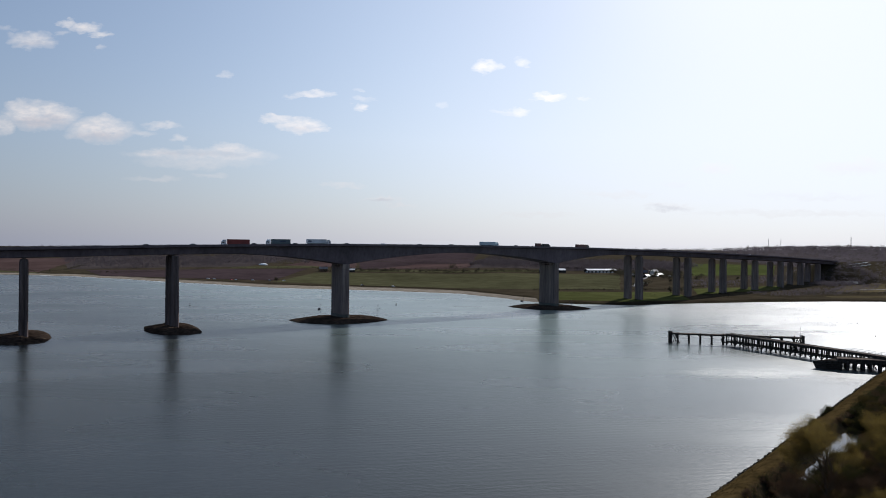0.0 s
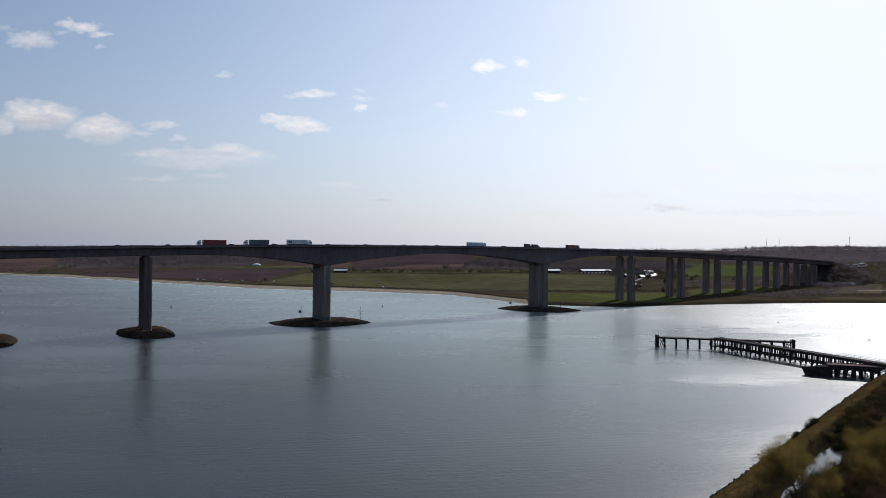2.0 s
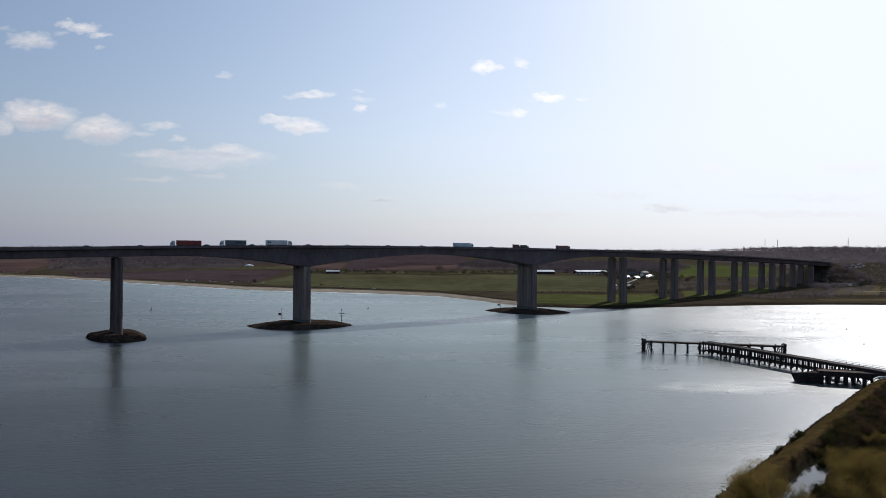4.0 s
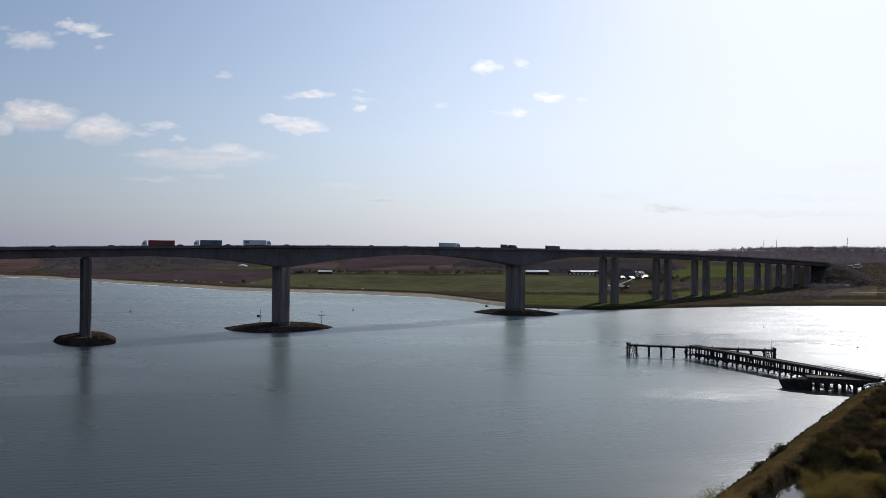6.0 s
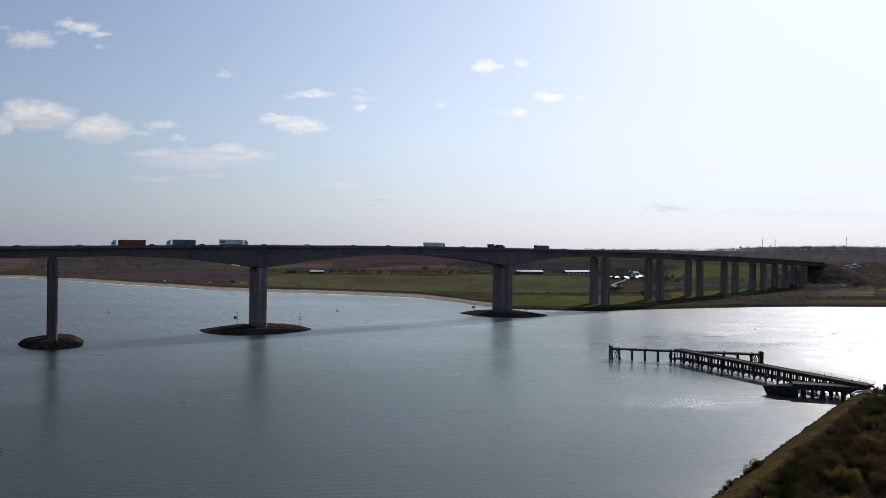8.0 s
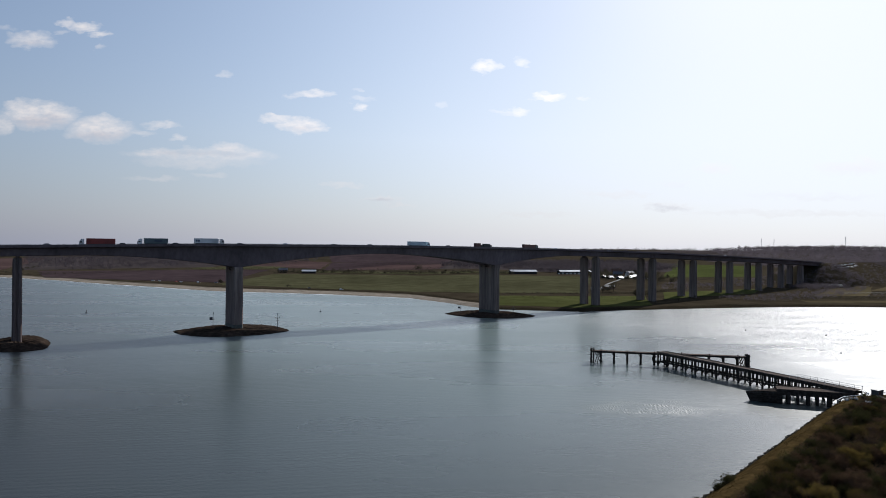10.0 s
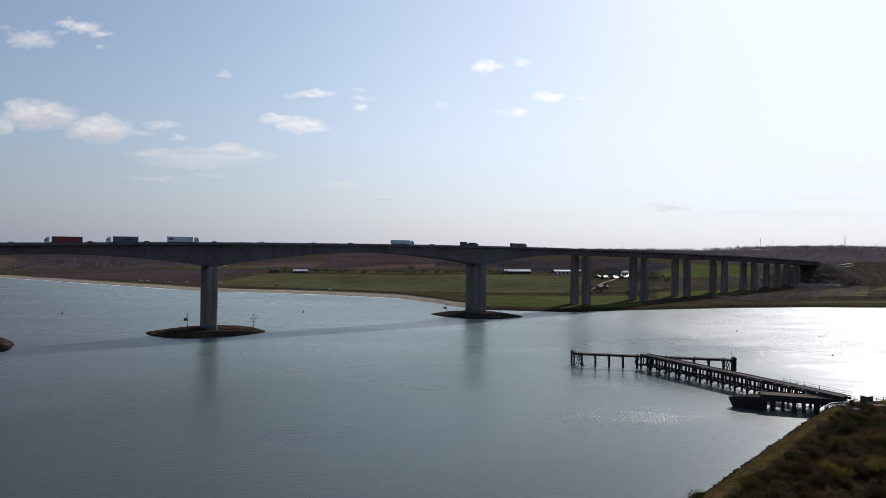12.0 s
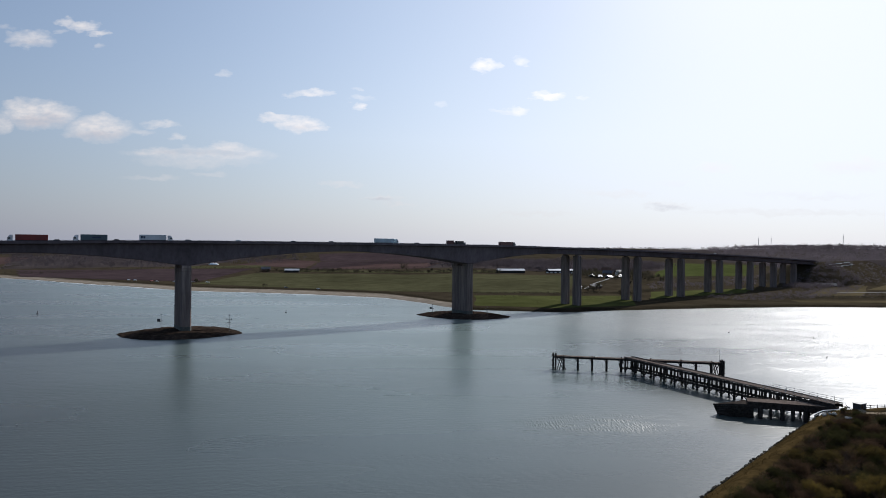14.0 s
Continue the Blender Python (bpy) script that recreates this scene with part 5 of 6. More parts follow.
        if prev:
            put("fender", tube(prev, p, 0.55, n=8), TIMBER)
        prev = p
    # rails along the shore end
    for off in (-2.05, 2.05):
        for zz in (1.0, 1.6):
            put("rail", tube(flat(C + d * (ln - 22) + n * off, DECK_Z + zz), flat(D + n * off, DECK_Z + zz - 0.1), 0.05, n=6), STEEL, "thin steel rail")
        for i in range(10):
            p = C + d * (ln - 22 + i * 22 / 9) + n * off
            put("rail_post", tube(flat(p, DECK_Z + 0.4), flat(p, DECK_Z + 1.75), 0.05, n=6), STEEL)


build_jetty()


def build_landing_stage():
    st = thing("landing_stage", pose(172, 264, 0), "dark timber landing stage with a boarded prow, beside the jetty", "jetty")
    inv = st.matrix_world.inverted()

    def put(name, bm, mat, label=""):
        bm.transform(inv)
        return part(name, bm, mat, st, label)

    a, b = Vector((167.0, 268.6, 0)), Vector((190.5, 261.5, 0))     # far edge of the deck
    c, e = Vector((164.6, 262.8, 0)), Vector((186.5, 256.4, 0))     # near edge
    z0, z1 = 3.9, 4.6
    bm = bmesh.new()
    lo, hi = [bm.verts.new(flat(p, z0)) for p in (c, e, b, a)], [bm.verts.new(flat(p, z1)) for p in (c, e, b, a)]
    bm.faces.new(lo), bm.faces.new(hi)
    for i in range(4):
        bm.faces.new((lo[i], lo[(i + 1) % 4], hi[(i + 1) % 4], hi[i]))
    put("deck", bm, PLANK, "broad plank deck")
    for p, q in ((c, e), (a, b)):
        put("edge_beam", bar(flat(p, z1 - 0.75), flat(q, z1 - 0.75), 0.5, 1.9), TIMBER)
    # the prow: a boarded hull that narrows to a stem, with heavy strakes along it
    tip_lo, tip_hi = Vector((158.2, 266.3, -1.2)), Vector((156.4, 267.0, 3.0))
    near_end, far_end = c + (e - c) * 0.07, a + (b - a) * 0.05
    plan = [(near_end, z0), (c, z0), (c * 0.45 + Vector((tip_hi.x, tip_hi.y, 0)) * 0.55 + Vector((0.2, -0.9, 0)), 3.8), (tip_hi, 3.0), (a, z0), (far_end, z0)]
    bm = bmesh.new()
    low, high = [], []
    for w, zz in plan:
        foot = tip_lo if w is tip_hi else w
        low.append(bm.verts.new(flat(foot, -1.2)))
        high.append(bm.verts.new(flat(w, zz)))
    for i in range(6):
        bm.faces.new((low[i], low[(i + 1) % 6], high[(i + 1) % 6], high[i]))
    bm.faces.new(low), bm.faces.new(high)
    put("hull", bm, TIMBER, "black boarded prow")
    for f in (0.18, 0.40, 0.62, 0.84):
        for (w, za), (w2, zb) in zip(plan[:3], plan[1:4]):
            push = Vector((-0.12, -0.16, 0))
            end = tip_lo.lerp(tip_hi, (f * zb + 1.2) / (zb + 1.2)) if w2 is tip_hi else w2
            put("strake", bar(tuple(Vector(flat(w, f * za)) + push), tuple(Vector(flat(end, f * zb)) + push * 0.6), 0.3, 0.34), TIMBER)
    put("stem", bar(tuple(tip_lo), tuple(tip_hi + Vector((0.1, 0, 0.05))), 0.55, 0.55), TIMBER)
    for i, f in enumerate((0.15, 0.27, 0.40, 0.52, 0.66, 0.78, 0.9)):
        for p, q in ((c, e), (a, b), ((c + a) / 2, (e + b) / 2)):
            w = p + (q - p) * f
            r = 0.55 if i % 2 == 0 else 0.35
            put("jetty_post", bar(flat(w, -3), flat(w, z0), r * 1.7, r * 1.7), TIMBER)
    for f in (0.4, 0.6, 0.82):
        put("cross_beam", bar(flat(c + (e - c) * f, 1.0), flat(a + (b - a) * f, 1.0), 0.4, 0.5), TIMBER)


build_landing_stage()


# ---- the point: cabin, handrail, fence, path ----
def build_cabin():
    x, y = 191.2, 253.6
    z = land(x, y)
    cb = thing("cabin", pose(x, y, z - 0.5, 0, 0, 25), "small dark grey metal cabin at the jetty's foot", "cabin")
    cb.scale = (0.85, 0.85, 0.85)
    part("body", boxmesh((-1.7, -1.2, 0), (1.7, 1.2, 2.4), 0.05), DARK_PAINT, cb)
    part("roof", boxmesh((-1.85, -1.35, 2.4), (1.85, 1.35, 2.55), 0.04), DARK_PAINT, cb)
    door = part("door", boxmesh((-1.0, -1.26, 0.15), (-0.1, -1.2, 2.1), 0.01), RUST, cb)
    part("handle", boxmesh((-0.25, -1.34, 1.05), (-0.18, -1.26, 1.2), 0.01), STEEL, door)
    for k in range(4):
        part("rib", boxmesh((0.25 + k * 0.35, -1.25, 0.1), (0.33 + k * 0.35, -1.2, 2.3), 0.01), DARK_PAINT, cb)


build_cabin()


def build_handrail():
    pts = [(189.6, 255.2), (187.6, 255.4), (185.2, 255.2), (182.8, 254.4), (180.6, 253.2), (178.8, 252.0), (177.4, 251.0), (176.4, 249.8), (175.8, 248.6)]
    hr = thing("handrail", pose(*pts[0], 0), "pale bent steel handrail running down the bank", "rail")
    inv = hr.matrix_world.inverted()
    zs = [land(*p) for p in pts]
    for zz, r in ((1.15, 0.15), (0.65, 0.07)):
        for (p, za), (q, zb) in zip(zip(pts, zs), zip(pts[1:], zs[1:])):
            bm = tube((*p, za + zz), (*q, zb + zz), r, n=6)
            bm.transform(inv)
            part("rail", bm, WHITE_PAINT, hr)
    for p, za in zip(pts, zs):
        bm = tube((*p, za - 0.3), (*p, za + 1.2), 0.06, n=6)
        bm.transform(inv)
        part("post", bm, STEEL, hr)


build_handrail()


def build_fence():
    pts = [(193.6 + i * 2.5, table(EDGE, 193.6 + i * 2.5) - 5.6) for i in range(14)]
    fn = thing("fence", pose(*pts[0], 0), "dark timber post and rail fence along the point", "fence")
    inv = fn.matrix_world.inverted()
    zs = [land(*p) for p in pts]
    for p, z in zip(pts, zs):
        bm = bar((*p, z - 0.5), (*p, z + 1.25), 0.16, 0.16)
        bm.transform(inv)
        part("post", bm, TIMBER, fn)
    for (p, za), (q, zb) in zip(zip(pts, zs), zip(pts[1:], zs[1:])):
        for h in (0.6, 1.1):
            bm = bar((*p, za + h), (*q, zb + h), 0.06, 0.13)
            bm.transform(inv)
            part("rail", bm, PLANK, fn)


build_fence()


def build_path():
    pts = [(189.5, 251.6), (193, 250.2), (198, 250.4), (205, 252.6), (215, 256), (232, 261), (255, 268)]
    dirt = material("sandy_path", [(0.20, 0.155, 0.105), (0.32, 0.26, 0.185)], 0.9, 0.95, 0.4)
    verts, faces = [], []
    for (xa, ya), (xb, yb) in zip(pts, pts[1:]):
        for k in range(6):
            x, y = xa + (xb - xa) * k / 6, ya + (yb - ya) * k / 6
            nx, ny = -(yb - ya), xb - xa
            ln = math.hypot(nx, ny)
            for o in (-1.1, 0, 1.1):
                px, py = x + nx / ln * o, y + ny / ln * o
                verts.append((px, py, land(px, py) + 0.10))
    n = len(verts) // 3
    faces = [(3 * i + j, 3 * i + j + 1, 3 * i + j + 4, 3 * i + j + 3) for i in range(n - 1) for j in range(2)]
    tagged(link_mesh("path", verts, faces, dirt, smooth=True), "trodden pale sandy path along the point", "path", kind="structure")


build_path()


def bank_point(a, d):
    return BANK0[0] + BANK_U[0] * a + BANK_N[0] * d, BANK0[1] + BANK_U[1] * a + BANK_N[1] * d


# still water in the ditch behind the bank
verts, faces = [], []
for i in range(24):
    a = 14 + i * 2.2
    wide = 1.0 + 1.4 * math.exp(-((a - 48) / 15) ** 2)
    for o in (-wide, wide):
        x, y = bank_point(a, 13.0 + o + 0.3 * math.sin(i * 1.3))
        verts.append((x, y, 2.95))
faces = [(2 * i, 2 * i + 1, 2 * i + 3, 2 * i + 2) for i in range(23)]
STILL = material("still_ditch_water", [(0.02, 0.022, 0.018), (0.03, 0.032, 0.026)], 0.5, 0.03)
tagged(link_mesh("ditch_water", verts, faces, STILL), "still dark water in a ditch behind the bank", "water", kind="structure")


# ---- stones at the water's edge ----
def rock_mesh(seed):
    rnd = random.Random(seed)
    bm = bmesh.new()
    bmesh.ops.create_icosphere(bm, subdivisions=1, radius=0.5)
    for v in bm.verts:
        v.co *= rnd.uniform(0.75, 1.2)
        v.co.z *= 0.7
    me = bpy.data.meshes.new("rock")
    bm.to_mesh(me)
    bm.free()
    me.materials.append(ROCK)
    return me


def build_rocks():
    edging = thing("rock_edging", None, "row of dark weedy stones at the foot of the bank", "rocks", kind="structure")
    rnd = random.Random(21)
    meshes = [rock_mesh(k) for k in range(6)]
    for i in range(270):
        a = 4 + i * 0.63 + rnd.uniform(-0.3, 0.3)
        x, y = bank_point(a, rnd.uniform(-0.35, 0.75))
        s = rnd.uniform(0.4, 0.95) * (1.35 if rnd.random() < 0.12 else 1)
        r = new("rock", meshes[i % 6])
        r.parent = edging
        r.matrix_basis = pose(x, y, max(0.0, land(x, y)) + 0.05, rnd.uniform(-20, 20), rnd.uniform(-20, 20), rnd.uniform(0, 360)) @ Matrix.Diagonal((s, s, s, 1))


build_rocks()


# pale boulders heaped where the landing stage meets the bank
PALE_ROCK = material("pale_boulder", [(0.26, 0.25, 0.23), (0.42, 0.40, 0.37)], 1.2, 0.85, 0.5, vary=0.3)


def build_boulders():
    rnd = random.Random(8)
    for i in range(9):
        me = rock_mesh(i % 6 + 20)
        me.materials.clear()
        me.materials.append(PALE_ROCK)
        x, y = 179.6 + rnd.uniform(-3.2, 3.2), 245.6 + rnd.uniform(-2.0, 2.0)
        r = new("boulder", me)
        s = rnd.uniform(0.8, 1.5)
        r.matrix_world = pose(x, y, land(x, y) + 0.22 * s, rnd.uniform(-15, 15), rnd.uniform(-15, 15), rnd.uniform(0, 360)) @ Matrix.Diagonal((s, s, s, 1))
        tagged(r, "pale grey boulder lying on the grassy point", "boulder", "boulders on the point")


build_boulders()


# ---- shrubs and trees on the near bank ----
def leaf_cards(rnd, centres, size, n_each, spread):
    """Small tilted leaves, n_each round every centre."""
    c = np.repeat(np.asarray(centres, dtype=float), n_each, axis=0)
    n = len(c)
    p = c + rnd.normal(size=(n, 3)) * spread
    e = size * rnd.uniform(0.6, 1.3, (n, 1))
    d1, d2 = rnd.normal(size=(n, 3)), rnd.normal(size=(n, 3))
    d1 = d1 / np.linalg.norm(d1, axis=1, keepdims=True) * e
    d2 = np.cross(d1, d2)
    d2 = d2 / (np.linalg.norm(d2, axis=1, keepdims=True) + 1e-6) * e * 0.6
    verts = np.stack([p + d1, p + d2, p - d1, p - d2], axis=1).reshape(-1, 3)
    return verts.tolist(), (np.arange(n)[:, None] * 4 + (0, 1, 2, 3)).tolist()


def limb(verts, faces, a, b, r0, r1, n=5):
    d = (b - a)
    ln = np.linalg.norm(d) + 1e-6
    d = d / ln
    u = np.cross(d, (0.3, 0.9, 0.1))
    u /= np.linalg.norm(u) + 1e-9
    w = np.cross(d, u)
    k = len(verts)
    for p, r in ((a, r0), (b, r1)):
        for i in range(n):
            an = 2 * math.pi * i / n
            verts.append(tuple(p + (u * math.cos(an) + w * math.sin(an)) * r))
    for i in range(n):
        faces.append((k + i, k + (i + 1) % n, k + n + (i + 1) % n, k + n + i))


def grow(rnd, verts, faces, tips, p, d, length, r, level, spread=0.55, fork=3):
    q = p + d * length
    limb(verts, faces, p, q, r, r * 0.62, 6 if level > 2 else 4)
    if level == 0:
        tips.append(q)
        return
    for k in range(fork + (rnd.rand() < 0.4)):
        t = rnd.uniform(0.55, 1.0)
        nd = d + rnd.normal(size=3) * spread
        nd[2] += 0.12
        nd /= np.linalg.norm(nd)
        grow(rnd, verts, faces, tips, p + d * length * t, nd, length * rnd.uniform(0.55, 0.8), r * 0.55, level - 1, spread, fork)
    if level <= 2:
        tips.append(q)


def make_tree(name, h, seed, leaf, label, leafy=5, size=0.16, levels=4):
    rnd = np.random.RandomState(seed)
    tr = thing(name, None, label, "tree")
    verts, faces, tips = [], [], []
    for k in range(2 if seed % 2 else 3):
        d = np.array((rnd.uniform(-0.2, 0.2), rnd.uniform(-0.2, 0.2), 1.0))
        d /= np.linalg.norm(d)
        grow(rnd, verts, faces, tips, np.array((rnd.uniform(-0.3, 0.3), rnd.uniform(-0.3, 0.3), -0.4)), d, h * 0.30, h * 0.011, levels, 0.42)
    link_mesh("trunk", verts, faces, TWIG, tr)
    v, f = leaf_cards(rnd, tips, size, leafy, 0.42)
    link_mesh("crown", v, f, leaf, tr)
    return tr


def make_bush(name, seed, leaf, label, n=420, twiggy=False, category="bush"):
    """A shrub about two metres high and three across, uneven, on many stems."""
    rnd = np.random.RandomState(seed)
    b = thing(name, None, label, category)
    verts, faces, tips = [], [], []
    for k in range(9):
        a = rnd.uniform(0, 6.28)
        d = np.array((math.cos(a) * rnd.uniform(0.1, 0.8), math.sin(a) * rnd.uniform(0.1, 0.8), 1.0))
        d /= np.linalg.norm(d)
        grow(rnd, verts, faces, tips, np.array((rnd.uniform(-0.4, 0.4), rnd.uniform(-0.4, 0.4), -0.2)), d, 0.95, 0.045, 2, 0.5, 3)
    link_mesh("stem", verts, faces, TWIG, b)
    lob = [(rnd.uniform(-0.9, 0.9), rnd.uniform(-0.9, 0.9), rnd.uniform(0.5, 1.3), rnd.uniform(0.5, 0.95)) for _ in range(8)]
    pts = []
    while len(pts) < n:
        lx, ly, lz, lr = lob[rnd.randint(8)]
        q = rnd.normal(size=3)
        q = q / np.linalg.norm(q) * lr * rnd.uniform(0.7, 1.05)
        if lz + q[2] > 0.02:
            pts.append((lx + q[0], ly + q[1], (lz + q[2]) * 1.05))
    if twiggy:
        pts = pts[: n // 3]
    v, f = leaf_cards(rnd, pts, 0.065, 7, 0.12)
    link_mesh("foliage", v, f, leaf, b)
    return b


def plant(src, x, y, s, turn, group, sink=0.1):
    ob = copy_thing(src, pose(x, y, land(x, y) - sink, 0, 0, turn))
    ob.scale = (s * random.uniform(0.9, 1.15), s * random.uniform(0.9, 1.15), s * random.uniform(0.75, 1.1))
    ob["group"] = group
    return ob


BUSHES = [
    (make_bush("evergreen_bush", 1, LEAF_DARK, "dense dark evergreen bush on the river bank"), 4),
    (make_bush("evergreen_bush", 2, LEAF_DARK, "dark gorse bush in rough scrub"), 3),
    (make_bush("bramble", 3, LEAF_RUSSET, "tangled russet bramble thicket in the scrub", 380), 4),
    (make_bush("thorn_bush", 4, LEAF_RUSSET, "bare brown thorn bush with few leaves", 330, True), 3),
    (make_bush("sallow_bush", 5, LEAF_SALLOW, "olive-green sallow bush coming into leaf"), 2),
    (make_bush("blossom_bush", 6, LEAF_PALE, "blackthorn bush with pale blossom", 300, True), 0),
]
rnd = random.Random(77)
plant(BUSHES[5][0], 106, 130, 1.5, 70, "scrub bushes")
kinds = [b for b, w in BUSHES for _ in range(w)]
for b, (x, y) in zip([b for b, w in BUSHES], ((118, 158), (124, 170), (131, 176), (140, 188), (112, 151), (101, 133))):
    b.matrix_world = pose(x, y, land(x, y) - 0.1, 0, 0, 40)
    b.scale = (1.5, 1.5, 1.3)
    b["group"] = "scrub bushes"
count = 0
while count < 740:
    a, d = rnd.uniform(-14, 182), 9.0 + 50 * rnd.random() ** 1.5
    if a < 66 and 10.6 < d < 15.6 and rnd.random() < 0.62:
        continue
    x, y = bank_point(a, d)
    if edge_distance(x, y) < 5 or x < 30 or (32 < a < 64 and 9.6 < d < 16.6):
        continue
    if math.hypot(x - 192, y - 251) < 7 or math.hypot(x - 178.5, y - 244.5) < 5.5:
        continue
    small = d < 11
    near_tip = a > 150
    s = rnd.uniform(0.45, 0.8) if small else rnd.uniform(0.8, 1.35) if near_tip else rnd.uniform(0.9, 2.0)
    plant(rnd.choice(kinds), x, y, s, rnd.uniform(0, 360), "scrub bushes")
    count += 1
# evergreen bushes on the water side of the bank
for x, y, s in ((114.5, 187.5, 1.0), (112.3, 184.6, 1.25), (109.6, 182.2, 1.1), (103.4, 175.6, 0.7), (100.8, 172.4, 0.6), (128.2, 202.3, 0.35), (141.0, 216.0, 0.35)):
    plant(BUSHES[0][0], x, y, s, rnd.uniform(0, 360), "bushes on the bank")

# evergreen growth along the ditch
for i in range(15):
    x, y = bank_point(60 + 2.4 * i + rnd.uniform(-1, 1), rnd.uniform(10.6, 14.2))
    plant(BUSHES[i % 2][0], x, y, rnd.uniform(0.9, 1.4), rnd.uniform(0, 360), "scrub bushes")

TREES = [
    make_tree("willow_tree", 22.0, 31, LEAF_OLIVE, "many-stemmed willow with fresh yellow-green leaves", 130, 0.062),
    make_tree("willow_tree", 20.0, 32, LEAF_OLIVE, "willow breaking into olive leaf on the bank", 120, 0.058),
    make_tree("thorn_tree", 11.0, 33, LEAF_RUSSET, "bare thorn tree with russet twigs", 24, 0.06),
]
for tr, (x, y) in zip(TREES, ((71.0, 115.5), (88.0, 127.0), (73, 107))):
    tr.matrix_world = pose(x, y, land(x, y), 0, 0, 30)
    tr["group"] = "trees on the bank"
for k, x, y, s in ((2, 69, 113, 0.9), (2, 61, 106, 1.0), (2, 80, 108, 1.1), (2, 88, 112, 1.1), (2, 90, 122, 1.0), (1, 72, 103, 0.5), (0, 86, 116, 0.75), (1, 96, 131, 0.6), (1, 96, 118, 0.55), (2, 97, 128, 1.0), (2, 103, 137, 0.8), (1, 110, 150, 0.42), (2, 112, 142, 0.8), (1, 121, 166, 0.36), (1, 140, 186, 0.34), (2, 120, 152, 0.7), (1, 150, 186, 0.4), (2, 135, 168, 0.7)):
    t = copy_thing(TREES[k], pose(x, y, land(x, y), 0, 0, rnd.uniform(0, 360)))
    t.scale = (s * 1.15, s * 1.15, s)


# rough grass: nobody could count the tufts
def build_tufts():
    rnd = np.random.RandomState(5)
    verts, faces = [], []
    for _ in range(2600):
        a, d = rnd.uniform(-10, 182), rnd.uniform(0.9, 10.5)
        x, y = bank_point(a, d)
        z = land(x, y) - 0.05
        h = rnd.uniform(0.06, 0.2)
        for _ in range(3):
            an, ln = rnd.uniform(0, 6.28), rnd.uniform(0.05, 0.25)
            k = len(verts)
            verts += [(x + math.cos(an + 1.57) * 0.1, y + math.sin(an + 1.57) * 0.1, z), (x - math.cos(an + 1.57) * 0.1, y - math.sin(an + 1.57) * 0.1, z),
                      (x + math.cos(an) * ln, y + math.sin(an) * ln, z + h)]
            faces.append((k, k + 1, k + 2))
    tagged(link_mesh("bank_grass", verts, faces, DRY_GRASS), "dry straw-coloured grass tufts on the bank", "grass", kind="stuff")


build_tufts()


# brambles and dead bracken fill the ground between the bushes
def build_undergrowth(seed, n, mat, label):
    rnd = np.random.RandomState(seed)
    pts = []
    while len(pts) < n:
        a, d = rnd.uniform(-16, 186), 8.8 + 56 * rnd.rand() ** 1.3
        x, y = bank_point(a, d)
        if (11.6 < d < 14.4 and a < 66) or (33 < a < 63 and 9.8 < d < 16) or edge_distance(x, y) < 4.2 or x < 25 or math.hypot(x - 192, y - 252) < 3.5 or math.hypot(x - 179.6, y - 245.6) < 3 or noise.noise((x / 7, y / 7, seed)) < -0.5:
            continue
        pts.append((x, y, land(x, y) + 0.75 * rnd.rand() * (0.4 + noise.noise((x / 5, y / 5, 3)) ** 2 * 3)))
    v, f = leaf_cards(rnd, pts, 0.16, 4, 0.26)
    tagged(link_mesh("undergrowth", v, f, mat), label, "undergrowth", kind="stuff")


build_undergrowth(61, 15000, LEAF_RUSSET, "brown brambles and dead bracken over rough ground")
build_undergrowth(62, 10000, LEAF_DARK, "dark green ivy and bramble over rough ground")


# ---- traffic on the bridge, standing as at one moment ----
def paint(name, c):
    return material(name, [tuple(v * 0.9 for v in c), c], 0.7, 0.35, 0.0)


TYRE = material("tyre_rubber", [(0.015, 0.015, 0.015), (0.03, 0.03, 0.03)], 2.0, 0.9)
RED, TEAL, SILVER = paint("red_curtain", (0.20, 0.028, 0.024)), paint("dark_teal_curtain", (0.075, 0.11, 0.125)), paint("silver_white_panel", (0.62, 0.66, 0.68))
PALE_BLUE, MAROON, GREY, BLACK, WHITE_CAB = paint("pale_blue_panel", (0.50, 0.62, 0.66)), paint("maroon_panel", (0.11, 0.03, 0.03)), paint("grey_car_paint", (0.16, 0.165, 0.17)), paint("black_car_paint", (0.03, 0.03, 0.034)), paint("white_cab_paint", (0.70, 0.70, 0.70))
NAVY = paint("navy_marking", (0.03, 0.045, 0.09))


def on_deck(s, off, forward):
    """The pose on the road at station s, off to the near side; x points the way it drives."""
    c, d, n = line_at(s)
    if not forward:
        d = -d
    p = c + n * off
    up = Vector((0, 0, 1))
    m = Matrix((d, up.cross(d), up)).transposed().to_4x4()
    m.translation = (p.x, p.y, top_at(s) - 1.15 + 0.07)
    return m


def wheel(parent, x, y, r=0.5, w=0.32):
    t = part("wheel", tube((x, y - w / 2, r), (x, y + w / 2, r), r, n=14), TYRE, parent)
    part("rim", tube((x, y - w / 2 - 0.02, r), (x, y + w / 2 + 0.02, r), r * 0.55, n=10), STEEL, t)


